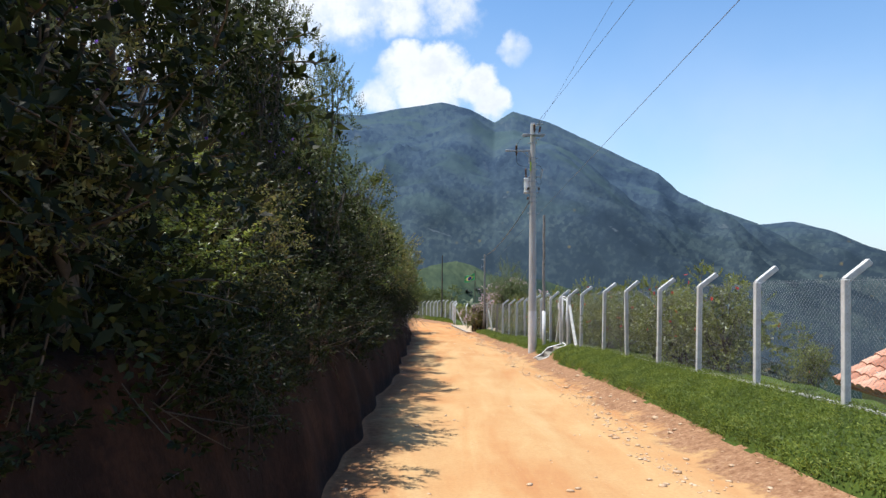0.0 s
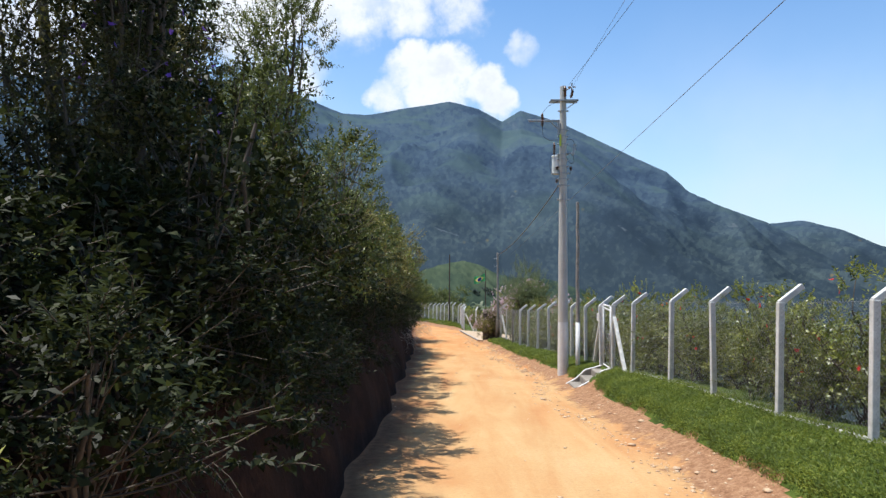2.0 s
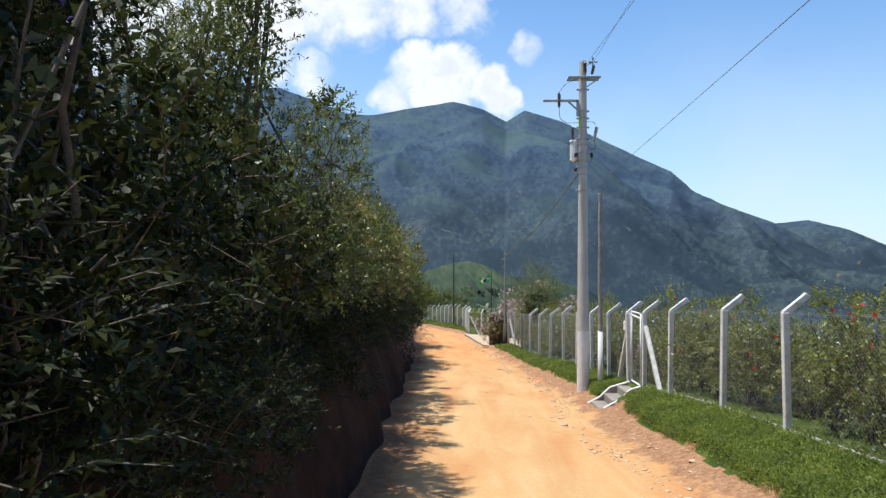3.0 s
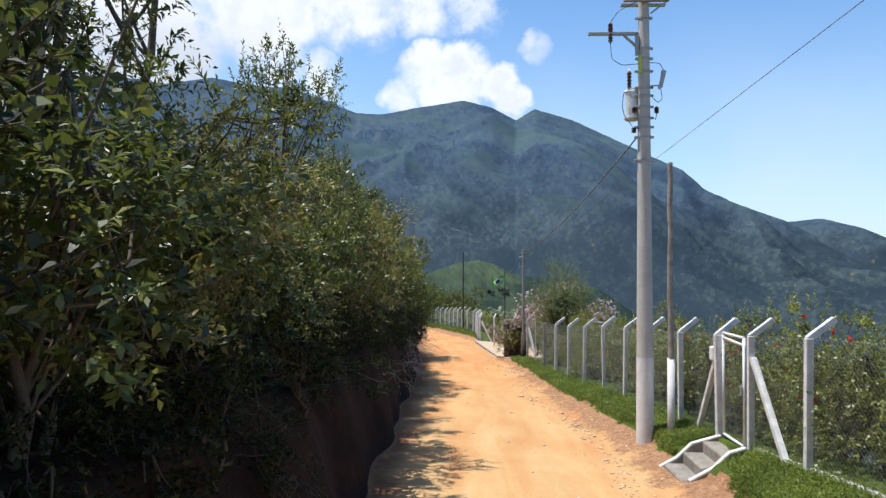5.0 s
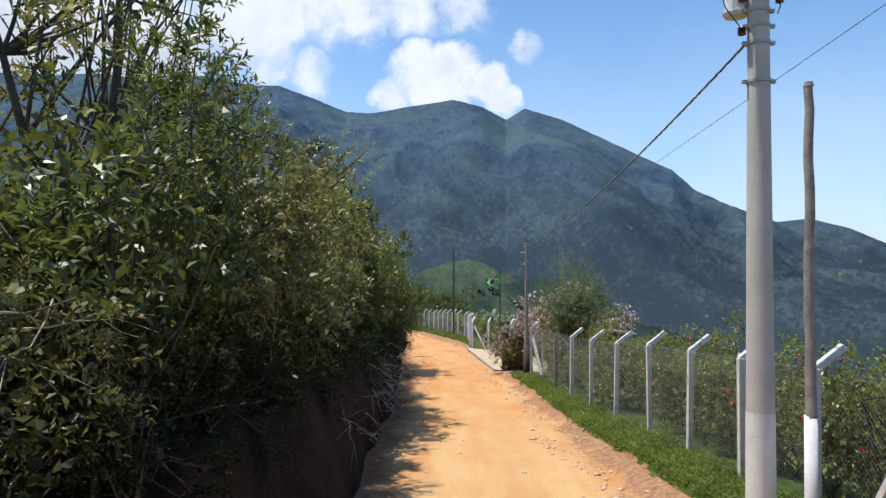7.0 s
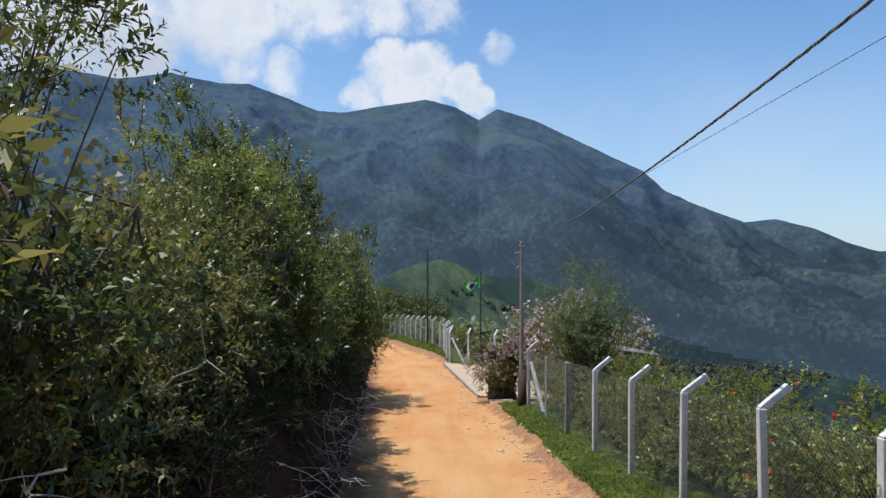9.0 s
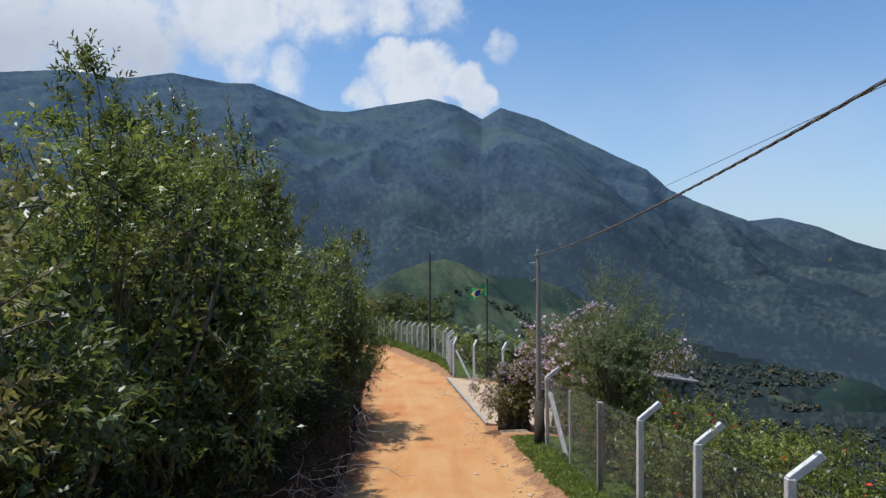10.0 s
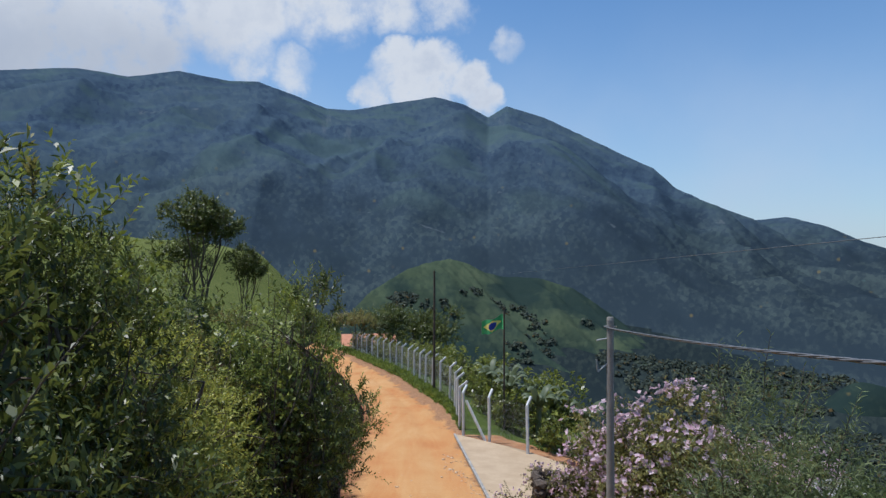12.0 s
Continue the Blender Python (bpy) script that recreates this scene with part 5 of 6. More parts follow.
def link_panel(a, b, h=1.74, gap=0.075, r=0.0012):
    """Chain link between two feet a and b, as crossed wires in one sheet."""
    a, b = np.array(a, float), np.array(b, float)
    w = np.hypot(*(b - a)[:2])
    pieces = []
    for sign in (1, -1):
        for c in np.arange(-h if sign > 0 else 0, w if sign > 0 else w + h, gap):
            # the wire u = c + sign * v inside the panel
            v0, v1 = (max(0, -c), min(h, w - c)) if sign > 0 else (max(0, c - w), min(h, c))
            if v1 - v0 < 0.02:
                continue
            uv = np.array([[c + sign * v0, v0], [c + sign * v1, v1]])
            p = a + (b - a) * (uv[:, :1] / w) + np.array([0, 0, 1.0]) * (uv[:, 1:] + 0.04)
            pieces.append(tube(p, r, 3))
    for hh in (0.05, h):
        pieces.append(tube(np.array([a + [0, 0, hh], b + [0, 0, hh]]), 0.0016, 4))
    return joined(pieces)


POST_MESH = post_mesh()


def straight_mesh(name, w, h, mat):
    me = bpy.data.meshes.new(name)
    bm = beam(bmesh.new(), (0, 0, -0.4), (0, 0, h), w, w, 0.008)
    bm.to_mesh(me)
    bm.free()
    me.materials.append(mat)
    return me


TIMBER_POST, THIN_POST = straight_mesh("timber_post", 0.11, 1.75, WOOD), straight_mesh("thin_post", 0.05, 1.7, POST)


def fence(label, feet, turn, gaps=(), link=True, odd={}, kerb=False):
    root = thing("fence", label, "fence", at=feet[0])
    o = np.array(feet[0])
    for i, (x, y, z) in enumerate(feet):
        p = linked("post", odd.get(i, POST_MESH), root)
        p.matrix_basis = pose(x - o[0], y - o[1], z - o[2], random.uniform(-1, 1), random.uniform(-1, 1), turn + random.uniform(-4, 4))
    for i, (a, b) in enumerate(zip(feet, feet[1:])):
        if link and i not in gaps:
            v, q = link_panel(np.array(a) - o, np.array(b) - o)
            linked("chain_link", sheet("chain_link", v, q, [GALV]), root, "galvanised chain link mesh")
            if kerb:
                part("kerb", beam(bmesh.new(), Vector(np.array(a) - o) + Vector((0.03, 0, -0.03)), Vector(np.array(b) - o) + Vector((0.03, 0, -0.03)), 0.07, 0.13, 0.01), CONCRETE, root, "low concrete kerb")
    return root


def feet_at(ys):
    return [(float(fence_x(y)), y, float(fence_z(y))) for y in ys]


fence("white cranked concrete post fence with chain link above a grassy bank", feet_at([0.4, 2.7, 5.0, 7.25, 9.5, 11.75, 14.04, 16.19, 18.45, 20.55, 22.9, 24.42, 25.5]), 0, gaps=(11,), kerb=True)
fence("white cranked concrete post fence with chain link beside a hedge", feet_at([25.5, 27.25, 29.1, 31.0, 33.0, 35.15, 37.2, 39.2, 41.2, 43.2, 45.2]), 0, odd={8: TIMBER_POST, 9: THIN_POST})
fence("far stretch of white cranked post fence along the bend", feet_at([64.2, 66.4, 68.6, 70.8, 73, 75.2, 77.4, 79.6, 81.8, 84, 86.2, 88.4, 90.6, 92.8, 95, 97.2, 99.4, 101.6, 103.8, 106]), 12)
fence("short run of white cranked posts beside the concrete drive", [(3.4, 59.9, -1.9), (2.15, 61.9, -2.0), (1.17, 63.1, -2.05)], 60)


# ---- garden gate, its struts and the steps up to it ----
def garden_gate():
    y0, y1, x = 24.47, 25.45, float(fence_x(25.0))
    z = float(fence_z(25.0)) - 0.02
    root = thing("garden_gate", "white tube garden gate with chain link infill", "gate", at=(x, (y0 + y1) / 2, z))
    h = (y1 - y0) / 2 - 0.06
    part("gate_frame", joined_bars([((0, -h, 0.06), (0, -h, 1.78)), ((0, h, 0.06), (0, h, 1.78)), ((0, -h, 1.78), (0, h, 1.78)), ((0, -h, 0.06), (0, h, 0.06)), ((0, -h, 1.66), (0, h, 1.70))], 0.024), WHITE, root, smooth=True)
    v, q = link_panel(np.array((0, -h, 0.06)), np.array((0, h, 0.06)), 1.66)
    linked("chain_link", sheet("chain_link", v, q, [GALV]), root, "galvanised chain link mesh")
    bm = bmesh.new()
    box(bm, (0.03, 0.03, 0.16), pose(-0.05, -h, 0.95), 0.006)
    stick(bm, (-0.05, -h, 0.88), (-0.09, -h + 0.02, 0.88), 0.008)
    stick(bm, (-0.05, -h, 1.02), (-0.09, -h + 0.02, 1.02), 0.008)
    part("latch", bm, STEEL, root)
    for zz in (0.4, 1.4):
        part("hinge", box(bmesh.new(), (0.05, 0.06, 0.05), pose(0, h + 0.03, zz), 0.008), STEEL, root)


def joined_bars(lines, r):
    bm = bmesh.new()
    for a, b in lines:
        stick(bm, a, b, r, r, 10)
    return bm


garden_gate()


def strut(x, y, z, top, foot):
    """A slanting concrete prop against a post."""
    ob = part("fence_strut", beam(bmesh.new(), (0, 0, top), foot, 0.09, 0.09, 0.008), POST)
    ob.location = (x, y, z)
    tagged(ob, "slanting white concrete prop against a fence post", "fence prop", "props against the fence posts")


strut(float(fence_x(24.35)), 24.33, float(fence_z(24.4)), 1.42, (0.05, -1.15, -0.15))
strut(float(fence_x(25.6)), 25.6, float(fence_z(25.5)), 1.30, (0.0, 1.0, -0.25))
strut(float(fence_x(45.2)) + 0.05, 45.15, float(fence_z(45.2)), 1.4, (0.25, -0.95, -0.05))
strut(1.28, 63.05, -2.05, 1.45, (0.75, -0.75, -0.05))


def meter_box():
    ob = part("meter_box", box(bmesh.new(), (0.12, 0.16, 0.24), pose(0, 0, 0), 0.02), WHITE)
    ob.location = (float(fence_x(25.6)) - 0.02, 25.64, float(fence_z(25.5)) + 1.42)
    tagged(ob, "small white box fixed to the gate post", "box")


meter_box()


def garden_steps():
    """Three rough concrete steps between whitewashed cheek walls, up to the gate."""
    root = thing("garden_steps", "rough concrete garden steps between whitewashed cheek walls", "steps", at=(3.45, 24.95, 0.05))
    for i in range(3):
        bm = bmesh.new()
        box(bm, (1.05 - 0.33 * i, 0.92, 0.42), pose(0.52 + 0.165 * i, 0, 0.02 + 0.19 * i - 0.03), 0.02)
        part("step", bm, STEP, root)
    for side, x0 in ((0.52, -0.02), (-0.52, 0.22)):
        bm = bmesh.new()
        low = 0.13 if side > 0 else 0.0
        line = [(x0 - 0.12, -0.35), (x0 - 0.12, 0.22 - low), (x0 + 0.25, 0.42 - low), (x0 + 0.5, 0.66 - low), (0.98, 0.74 - low * 0.5), (0.98, -0.35)]
        ring = [[bm.verts.new((x, side + s, z)) for x, z in line] for s in (-0.07, 0.07)]
        bm.faces.new(ring[0])
        bm.faces.new(ring[1][::-1])
        for i in range(len(line)):
            j = (i + 1) % len(line)
            bm.faces.new((ring[0][i], ring[0][j], ring[1][j], ring[1][i]))
        bmesh.ops.recalc_face_normals(bm, faces=bm.faces)
        bmesh.ops.bevel(bm, geom=list(bm.edges), offset=0.012, segments=1, affect="EDGES")
        cheek = part("cheek_wall", bm, STEP, root)
        bm = bmesh.new()
        for (xa, za), (xb, zb) in zip(line[1:4], line[2:5]):
            beam(bm, (xa, side - 0.02, za + 0.002), (xb, side - 0.02, zb + 0.002), 0.07, 0.022, 0.008)
        part("coping", bm, WHITE, cheek, "uneven whitewashed edge")


garden_steps()


# ---- poles and cables ----
def utility_pole(x, y):
    z = 0.12
    root = thing("utility_pole", "tall round concrete utility pole with a white painted foot", "utility pole", at=(x, y, z))
    for name, z0, z1, r0, r1, mat, label in (("shaft", 1.70, 9.12, 0.158, 0.098, SHAFT, ""), ("painted_foot", -0.5, 1.72, 0.172, 0.161, WHITE, "white lime paint")):
        zz = np.linspace(z0, z1, 24)
        v, q = tube(np.stack([0 * zz, 0 * zz, zz], -1), np.linspace(r0, r1, 24), 24)
        linked(name, sheet(name, v, q, [mat]), root, label)
    r = lambda h: 0.162 - 0.0085 * (h - 1.7)
    for h in (8.35, 7.75, 7.55, 7.3, 6.98, 6.82, 6.6, 6.38, 6.2, 6.0, 5.55):
        bm = bmesh.new()
        cyl(bm, r(h) + 0.012, r(h) + 0.012, 0.035, pose(0, 0, h), 20)
        box(bm, (0.07, 0.05, 0.045), pose(r(h) + 0.03, 0, h + 0.018), 0.006)
        box(bm, (0.07, 0.05, 0.045), pose(-r(h) - 0.03, 0, h + 0.018), 0.006)
        part("clamp", bm, STEEL, root)
    # double top arm with a brace
    bm = bmesh.new()
    for s in (-0.13, 0.13):
        beam(bm, (-0.42, s, 8.68), (0.46, s, 8.68), 0.10, 0.05, 0.006)
    part("crossarm", bm, STEEL, root)
    part("brace", beam(bmesh.new(), (0.40, -0.13, 8.64), (0.10, -0.13, 8.42), 0.03, 0.03, 0.003), STEEL, root)
    # side bracket, bent down along the shaft
    bm = bmesh.new()
    beam(bm, (-1.10, -0.05, 8.05), (-0.13, -0.05, 8.05), 0.065, 0.065, 0.008)
    beam(bm, (-0.15, -0.05, 8.07), (-0.15, -0.05, 7.62), 0.065, 0.065, 0.008)
    beam(bm, (-0.40, -0.05, 8.02), (-0.16, -0.05, 7.80), 0.05, 0.04, 0.005)
    part("bracket", bm, STEEL, root)

    def insulator(px, py, pz, h, tilt=0.0, name="insulator"):
        bm = bmesh.new()
        m = pose(px, py, pz, 0, tilt, 0)
        cyl(bm, 0.018, 0.018, h, m, 8)
        for i in range(5):
            cyl(bm, 0.05, 0.03, h * 0.12, m @ pose(0, 0, h * (0.12 + 0.16 * i)), 12)
        return part(name, bm, CERAMIC, root, smooth=True)

    insulator(-0.66, -0.05, 7.86, 0.36)
    insulator(-0.66, -0.05, 8.06, 0.22)
    insulator(-0.27, 0.06, 6.96, 0.42)
    insulator(0.05, -0.1, 8.78, 0.35)
    insulator(0.22, -0.13, 8.75, 0.28, 15)
    insulator(-0.19, -0.02, 6.5, 0.12)
    insulator(0.24, -0.02, 6.48, 0.14)
    insulator(-0.2, -0.02, 6.1, 0.12)
    # pin ring at the head
    bm = bmesh.new()
    for i in range(4):
        a = i * math.pi / 2
        stick(bm, (0.25 + 0.03 * math.cos(a), -0.15, 9.1 + 0.03 * math.sin(a)), (0.25 + 0.12 * math.cos(a), -0.15, 9.1 + 0.12 * math.sin(a)), 0.022, 0.03, 8)
    stick(bm, (0.05, -0.1, 9.0), (0.25, -0.15, 9.1), 0.02)
    part("wire_clamp", bm, STEEL, root)
    part("cap", cyl(bmesh.new(), 0.1, 0.085, 0.06, pose(0, 0, 9.1), 16), STEEL, root)
    # fuse cutout on the other side
    bm = bmesh.new()
    stick(bm, (0.12, -0.05, 7.02), (0.28, -0.08, 7.02), 0.014)
    stick(bm, (0.30, -0.1, 6.98), (0.36, -0.1, 7.30), 0.035, 0.05, 10)
    stick(bm, (0.27, -0.1, 6.95), (0.31, -0.1, 7.1), 0.03, 0.03, 8)
    part("fuse_cutout", bm, STEEL, root)
    tank = part("transformer", cyl(bmesh.new(), 0.13, 0.13, 0.52, pose(-0.20, 0.14, 6.42), 20), TANK, root, "pale enamelled transformer tank", smooth=False)
    part("lid", cyl(bmesh.new(), 0.15, 0.13, 0.05, pose(-0.20, 0.14, 6.94), 20), TANK, tank)
    part("base_rim", cyl(bmesh.new(), 0.13, 0.155, 0.04, pose(-0.20, 0.14, 6.38), 20), TANK, tank)
    part("tape", box(bmesh.new(), (0.02, 0.06, 0.36), pose(-0.1, -0.085, 7.43, 0, 0, 40)), TAPE, root, "lime yellow marking strip")
    # jumper wires
    loops = [[(-0.66, -0.05, 7.86), (-0.64, -0.06, 7.55), (-0.45, -0.08, 7.42), (-0.12, -0.1, 7.44)], [(0.1, -0.1, 7.46), (0.28, -0.1, 7.45), (0.36, -0.1, 7.30)],
             [(0.30, -0.1, 6.95), (0.33, -0.1, 6.75), (0.24, -0.1, 6.68), (0.14, -0.1, 6.78)], [(-0.66, -0.05, 8.28), (-0.5, -0.06, 8.5), (-0.25, -0.1, 8.62), (-0.05, -0.13, 8.7)],
             [(-0.38, 0.05, 6.9), (-0.42, 0.03, 6.65), (-0.38, 0.02, 6.45), (-0.2, 0.0, 6.2)], [(0.2, -0.05, 6.6), (0.24, -0.05, 6.45), (0.2, -0.05, 6.35)]]
    for pts in loops:
        cu = np.array(pts)
        t = np.linspace(0, len(cu) - 1, 4 * len(cu))
        line = np.stack([np.interp(t, range(len(cu)), cu[:, k]) for k in range(3)], -1)
        line[1:-1] = (line[:-2] + 2 * line[1:-1] + line[2:]) / 4
        v, q = tube(line, 0.007, 5)
        linked("jumper_wire", sheet("jumper_wire", v, q, [DARK]), root)


utility_pole(3.55, 27.0)


def thin_pole(name, label, x, y, z, h, r0, r1, mat, white=0.0, wobble=0.0):
    root = thing(name, label, "pole", at=(x, y, z))
    rng = np.random.default_rng(int(h * 100))
    zz = np.linspace(white if white else -0.3, h, 14)
    line = np.stack([rng.normal(0, wobble, 14), rng.normal(0, wobble, 14), zz], -1)
    v, q = tube(line, np.interp(zz, (0, h), (r0, r1)), 12)
    linked("shaft", sheet("pole_shaft", v, q, [mat]), root)
    part("cap", cyl(bmesh.new(), r1 * 1.1, r1 * 0.9, 0.05, pose(0, 0, h - 0.01), 12), mat, root)
    if white:
        part("painted_foot", stick(bmesh.new(), (0, 0, -0.3), (0, 0, white + 0.02), r0 * 1.08, r0 * 1.04, 12), WHITE, root, "whitewashed foot", smooth=True)
    return root


thin_pole("timber_pole", "thin crooked grey timber pole with a whitewashed foot", 3.95, 26.65, 0.25, 5.3, 0.066, 0.048, WOOD, 1.6, 0.008)
sp = thin_pole("service_pole", "slender grey concrete service pole beside the flowering gatepost", 2.80, 45.7, -1.0, 5.25, 0.075, 0.055, DULL_POLE)
part("top_bracket", joined_bars([((-0.10, 0, 5.14), (0.10, 0, 5.14))], 0.012), STEEL, sp)
part("cable_bracket", joined_bars([((-0.05, 0, 4.95), (-0.22, 0, 4.92))], 0.012), STEEL, sp)
part("hook", joined_bars([((-0.05, 0, 4.55), (-0.2, 0, 4.42)), ((-0.2, 0, 4.42), (-0.22, 0, 4.62))], 0.012), STEEL, sp)
part("sleeve", stick(bmesh.new(), (0.02, 0.02, -0.3), (0.02, 0.02, 1.35), 0.15, 0.13, 10), DARK_WOOD, sp, "rough timber sleeve round the foot", smooth=True)
thin_pole("dark_pole", "dark slender timber pole on the far verge", -0.07, 74.3, -2.4, 6.9, 0.075, 0.055, DARK_WOOD, 0.0, 0.0045)
thin_pole("flagpole", "dark flagpole in the garden", 3.1, 65.6, -3.6, 6.6, 0.05, 0.035, DARK_WOOD)


def cable(label, a, b, sag, r, n=40, twist=0.0):
    s = np.linspace(0, 1, n)[:, None]
    line = np.array(a) * (1 - s) + np.array(b) * s - np.array([0, 0, 1]) * sag * 4 * s * (1 - s)
    strands = []
    for k in range(3 if twist else 1):
        ang = s[:, 0] * twist + k * 2.1
        off = np.stack([np.cos(ang), 0 * ang, np.sin(ang)], -1) * (r if twist else 0)
        strands.append(tube(line + off, r, 5))
    v, q = joined(strands)
    tagged(linked("overhead_cable", sheet("overhead_cable", v, q, [CABLE])), label, "cable", "overhead cables")


cable("thick twisted black service cable between the poles", (3.42, 27.0, 6.15), (2.75, 45.7, 4.12), 0.32, 0.009, 160, 150.0)
cable("thin dark overhead power line", (3.72, 26.9, 9.3), (5.0, -20.0, 10.4), 0.30, 0.0055)
cable("thin dark overhead power line", (3.80, 26.85, 9.2), (4.6, -20.0, 12.6), 0.10, 0.004)
cable("thin dark telephone wire beside the pole", (1.9, -16.0, 6.98), (7.4, 100.0, 3.9), 0.0, 0.0045)


def flag():
    """Green flag with a yellow lozenge and a blue disc, blown out from its pole."""
    root = thing("flag", "green flag with a yellow lozenge and blue disc, flying", "flag", at=(3.06, 65.58, 2.35))
    L, H = 1.0, 0.68

    def cloth(u, w):
        return np.stack([-u * L * 0.97, 0.13 * np.sin(u * 8.0 + w) + 0.07 * np.sin(u * 3 + w * 2), (w - 0.5) * H * (1 - 0.18 * u) - 0.30 * u * u + 0.07 * np.sin(u * 6 + 1 + w)], -1)

    def flat(name, mat, inside, lift):
        u, w = np.meshgrid(np.linspace(0, 1, 45), np.linspace(0, 1, 31))
        p = cloth(u, w)
        n = u.shape[1]
        i = (np.arange(30)[:, None] * n + np.arange(44)[None]).reshape(-1)
        q = np.stack([i, i + 1, i + 1 + n, i + n], -1)
        uc, wc = u.ravel()[q].mean(1), w.ravel()[q].mean(1)
        q = q[inside(uc, wc)]
        for s in (-1, 1):
            linked(name, sheet(name, p.reshape(-1, 3) + [0, s * lift, 0], q, [mat]), root)

    flat("field", FLAG_GREEN, lambda u, w: u > -1, 0.002)
    flat("lozenge", FLAG_YELLOW, lambda u, w: np.abs(u - 0.5) / 0.43 + np.abs(w - 0.5) / 0.42 < 1, 0.007)
    flat("disc", FLAG_BLUE, lambda u, w: ((u - 0.5) * L) ** 2 + ((w - 0.5) * H) ** 2 < 0.19 ** 2, 0.012)


flag()


def drive():
    bm = bmesh.new()
    pts = [(1.85, 50.6, -1.50), (0.80, 63.1, -2.08), (3.4, 60.2, -1.98), (5.5, 57.0, -1.95), (4.2, 50.0, -1.52)]
    top = [bm.verts.new((x, y, z + 0.10)) for x, y, z in pts]
    bot = [bm.verts.new((x, y, z - 0.25)) for x, y, z in pts]
    bm.faces.new(top[::-1])
    for i in range(len(pts)):
        j = (i + 1) % len(pts)
        bm.faces.new((top[i], top[j], bot[j], bot[i]))
    bmesh.ops.recalc_face_normals(bm, faces=bm.faces)
    tagged(part("driveway", bm, PALE_SLAB), "pale concrete driveway apron", "driveway", kind="structure")
    edge = part("drive_edge", beam(bmesh.new(), (1.85, 50.6, -1.415), (0.81, 63.05, -1.995), 0.09, 0.09, 0.012), STONE)
    tagged(edge, "pale concrete edging along the driveway", "kerb", kind="structure")
    slab = part("slab", box(bmesh.new(), (0.9, 0.7, 0.22), pose(0, 0, 0, 0, 0, 8), 0.03), PALE_SLAB)
    slab.location = (2.55, 48.6, -1.30)
    tagged(slab, "small pale concrete slab beside the gatepost", "concrete slab")


drive()


def rubble_pier(name, label, x, y, z, w, d, h, mat, seed, cap=True):
    """A pier of piled rough stones."""
    rng = np.random.default_rng(seed)
    root = thing(name, label, "stone pier", at=(x, y, z))
    part("core", box(bmesh.new(), (w - 0.16, d - 0.16, h), pose(0, 0, h / 2 - 0.1)), mat, root)
    bm = bmesh.new()
    bmesh.ops.create_icosphere(bm, subdivisions=1, radius=0.5)
    for v in bm.verts:
        v.co *= 1 + rng.uniform(-0.18, 0.18)
    me = bpy.data.meshes.new("stone")
    bm.to_mesh(me)
    bm.free()
    me.materials.append(mat)
    zz = 0.0
    while zz < h:
        s = rng.uniform(0.16, 0.24)
        for side in range(4):
            t = -0.5
            while t < 0.5:
                u = (t + 0.08) * (w if side % 2 == 0 else d)
                px, py = ((u, -d / 2), (w / 2, u), (u, d / 2), (-w / 2, u))[side]
                st = linked("stone", me, root)
                st.matrix_basis = pose(px, py, zz + s / 2, *rng.uniform(0, 360, 3)) @ Matrix.Diagonal((rng.uniform(0.2, 0.34), rng.uniform(0.2, 0.3), s * 1.3, 1))
                t += rng.uniform(0.2, 0.34) / (w if side % 2 == 0 else d)
        zz += s * 0.9
    if cap:
        part("cap_slab", box(bmesh.new(), (w + 0.3, d + 0.3, 0.09), pose(0.05, 0, h + 0.06, 0, 8, 0), 0.02), GREY_STONE, root)


rubble_pier("gate_pier", "dark rough stone gate pier overgrown with pink blossom", 2.62, 49.75, -1.5, 0.75, 0.75, 1.85, DARK_STONE, 5, cap=False)
rubble_pier("stone_pier", "grey rubble stone pier with a slab on top", 6.75, 47.1, -2.2, 0.9, 0.7, 2.85, GREY_STONE, 6)


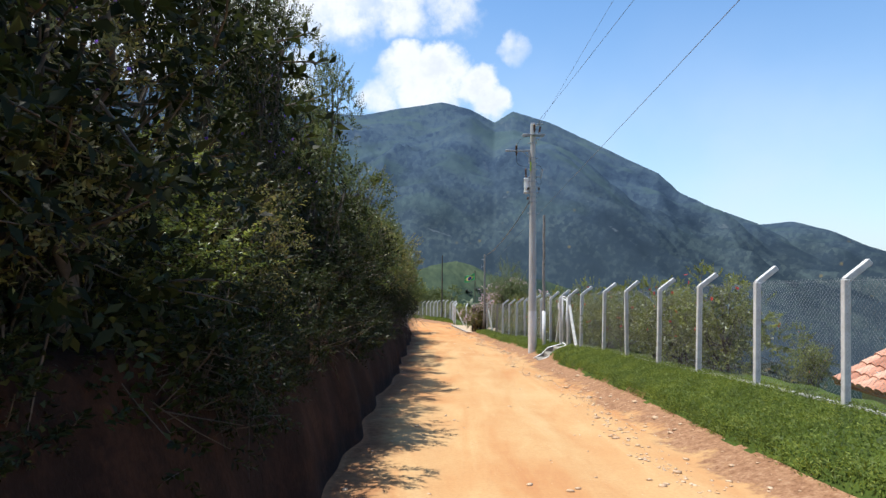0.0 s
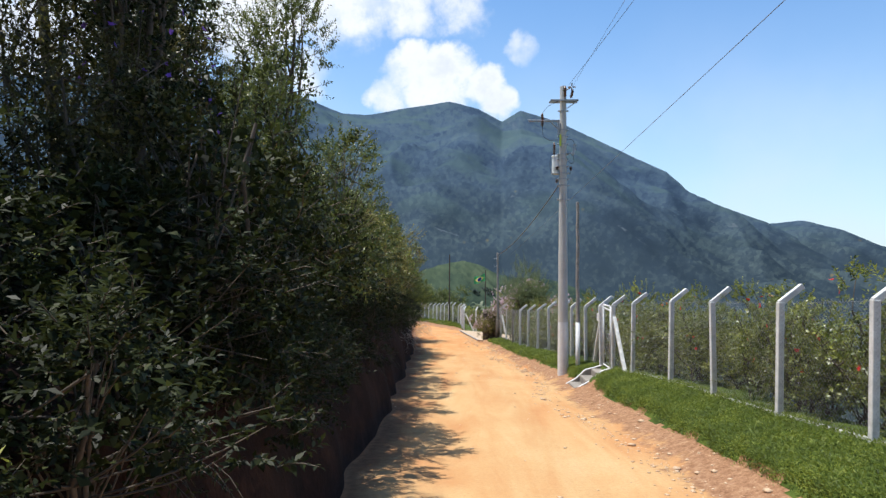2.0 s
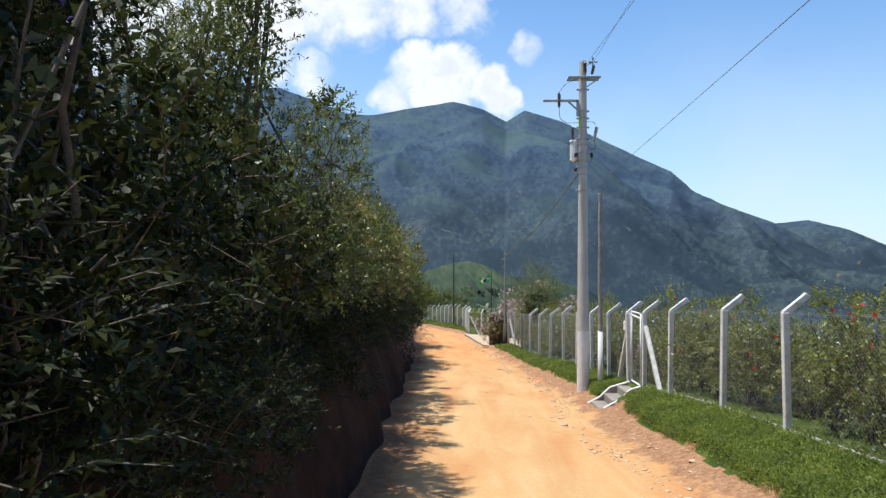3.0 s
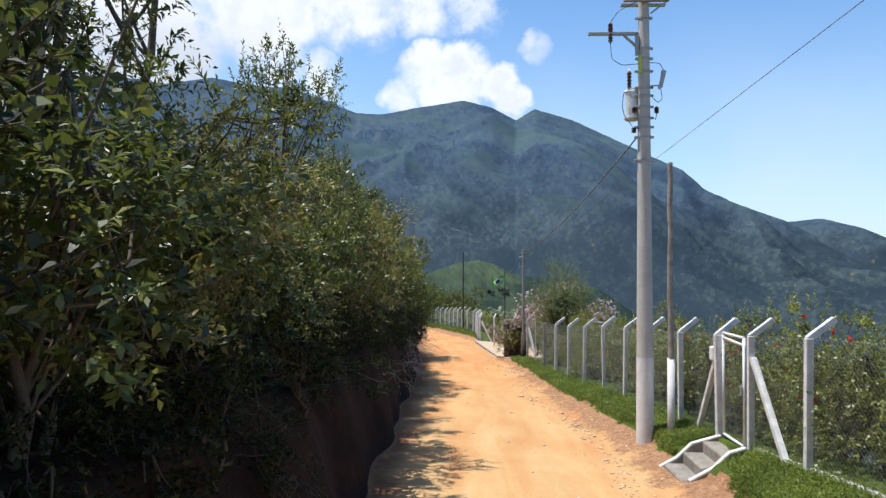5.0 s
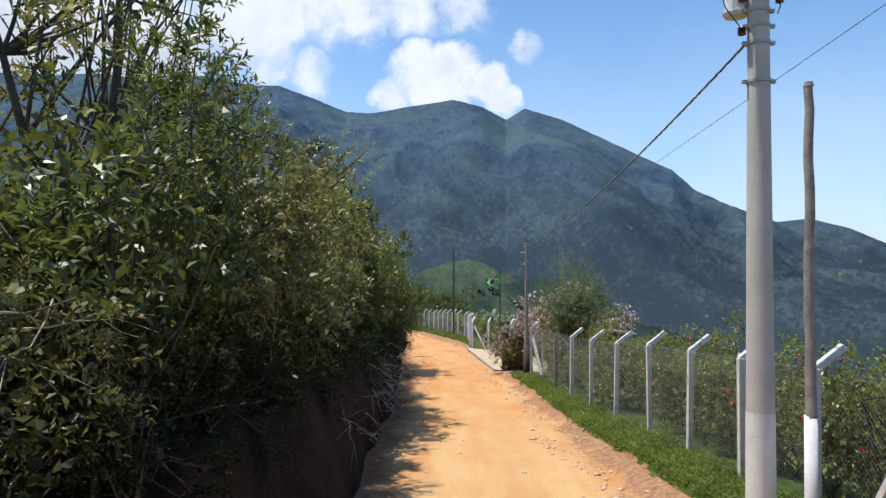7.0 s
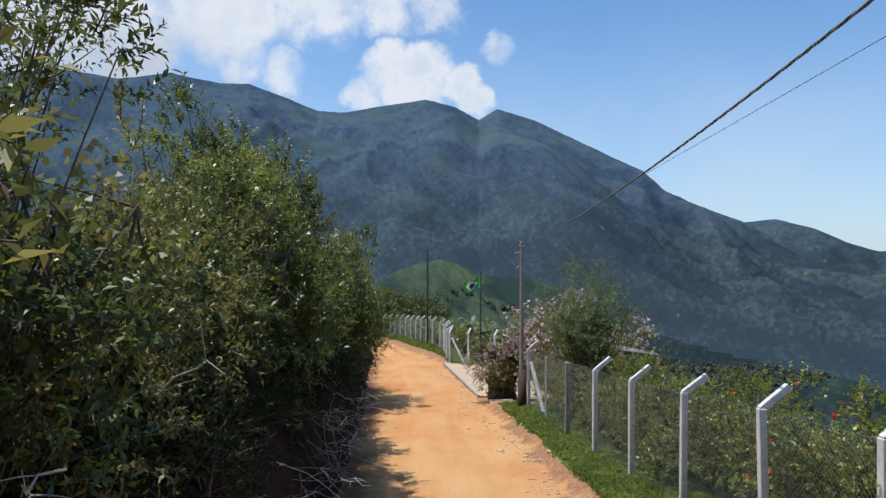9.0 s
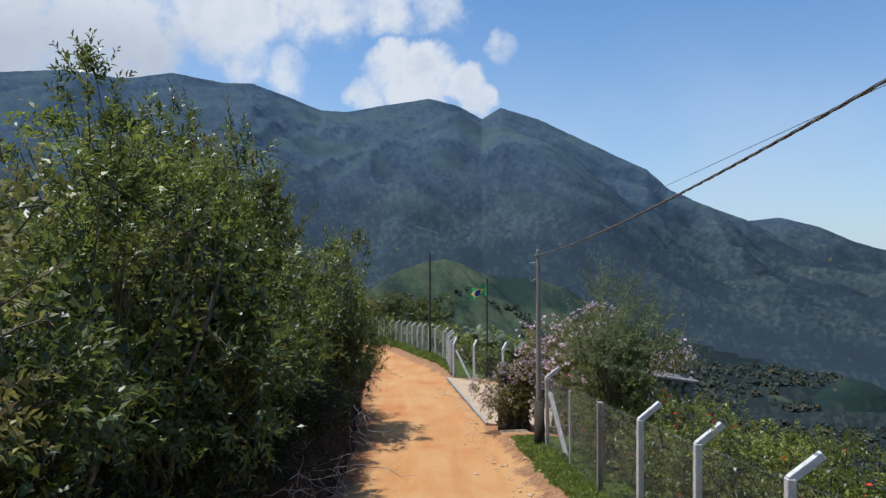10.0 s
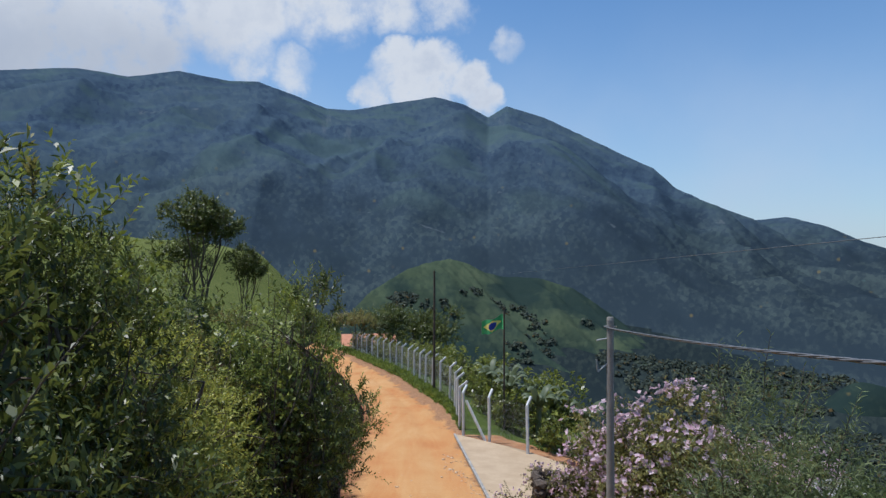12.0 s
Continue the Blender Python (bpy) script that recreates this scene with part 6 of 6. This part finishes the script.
def tiled_house(x0, x1, y0, y1, eave, ridge_z, ground, label):
    """A house whose tiled roof rises away from the road."""
    root = thing("house", label, "house", at=(x0, y0, ground))
    xm, w, l = (x1 - x0), (x1 - x0) * 2, y1 - y0
    wall = part("wall", box(bmesh.new(), (w - 0.9, l - 0.8, eave - ground + 0.5), pose(w / 2, l / 2, (eave - ground) / 2 + 0.1)), PLASTER, root)
    for yy in (l * 0.3, l * 0.7):
        win = part("window", box(bmesh.new(), (0.06, 1.2, 1.0), pose(0.43, yy, eave - ground - 1.0)), GLASS_DARK, root)
        part("frame", joined_bars([((0.4, yy - 0.6, eave - ground - 1.5), (0.4, yy + 0.6, eave - ground - 1.5)), ((0.4, yy - 0.6, eave - ground - 0.5), (0.4, yy + 0.6, eave - ground - 0.5)), ((0.4, yy, eave - ground - 1.5), (0.4, yy, eave - ground - 0.5))], 0.03), WHITE, win)
    rise = ridge_z - eave
    slope = math.atan2(rise, xm)
    length = math.hypot(rise, xm)
    for k, m in enumerate((pose(0, l / 2, eave - ground, 0, -math.degrees(slope), 0), pose(w, l / 2, eave - ground, 0, 180 + math.degrees(slope), 0))):
        part("roof_deck", box(bmesh.new(), (length, l, 0.08), m @ pose(length / 2, 0, -0.06 if k == 0 else 0.06), 0.01), TILE, root)
    # half-round tiles in overlapping rows on the slope towards the road
    nc, nr = 26, 11
    bm = bmesh.new()
    cw, cl = l / nc, length / nr
    rings = []
    for sx, rr in ((0.0, 0.52), (1.12, 0.42)):
        rings.append([bm.verts.new((sx * cl, math.cos(a) * cw * rr, math.sin(a) * cw * rr * 0.7 + (0.02 if sx == 0 else 0.0))) for a in np.linspace(0, math.pi, 7)])
    for i in range(6):
        bm.faces.new((rings[0][i], rings[0][i + 1], rings[1][i + 1], rings[1][i]))
    bm.faces.new(rings[0][::-1])
    bmesh.ops.recalc_face_normals(bm, faces=bm.faces)
    me = bpy.data.meshes.new("tile")
    bm.to_mesh(me)
    bm.free()
    me.materials.append(TILE_ROOF)
    base = pose(0, 0, eave - ground, 0, -math.degrees(slope), 0)
    deck = [c for c in root.children if c.name.startswith("roof_deck")][0]
    for r in range(nr):
        for c in range(nc):
            t = linked("tile", me, deck)
            t.matrix_basis = base @ pose(r * cl, (c + 0.5) * cw, random.uniform(0, 0.01), 0, 0, random.uniform(-1.5, 1.5))
    part("ridge_cap", stick(bmesh.new(), (xm, 0, ridge_z - ground + 0.04), (xm, l, ridge_z - ground + 0.04), 0.13, 0.13, 10), TILE, root)


tiled_house(9.3, 13.0, 8.0, 16.3, 0.95, 3.0, -2.2, "house with a terracotta tiled roof below the fence")


def small_house(x, y, turn, label, roof):
    z = float(height(x, y))
    root = thing("small_house", label, "house", "houses down the valley side", at=(x, y, z), turn=turn)
    part("wall", box(bmesh.new(), (6, 4.5, 3.4), pose(0, 0, 1.0)), PLASTER, root)
    for xx in (-1.6, 1.4):
        part("window", box(bmesh.new(), (1.0, 0.08, 0.9), pose(xx, -2.27, 1.6)), GLASS_DARK, root)
    part("door", box(bmesh.new(), (0.9, 0.08, 2.0), pose(-0.1, -2.27, 1.0)), DARK_WOOD, root)
    bm = bmesh.new()
    v = [bm.verts.new(p) for p in ((-3.4, -2.7, 2.6), (3.4, -2.7, 2.6), (3.4, 0, 3.8), (-3.4, 0, 3.8), (3.4, 2.7, 2.6), (-3.4, 2.7, 2.6))]
    for f in ((0, 1, 2, 3), (3, 2, 4, 5), (0, 3, 5), (1, 4, 2)):
        bm.faces.new([v[i] for i in f])
    bmesh.ops.recalc_face_normals(bm, faces=bm.faces)
    part("roof", bm, roof, root)


small_house(-8.6, 122, 10, "small ochre house with a tiled roof past the bend", TILE)
small_house(44, 112, 20, "small pale house with a grey roof among trees", STONE)
small_house(48, 120, 60, "small pale house with a tiled roof down the slope", TILE)
small_house(66, 105, -20, "small pale house with a tiled roof down the slope", TILE)
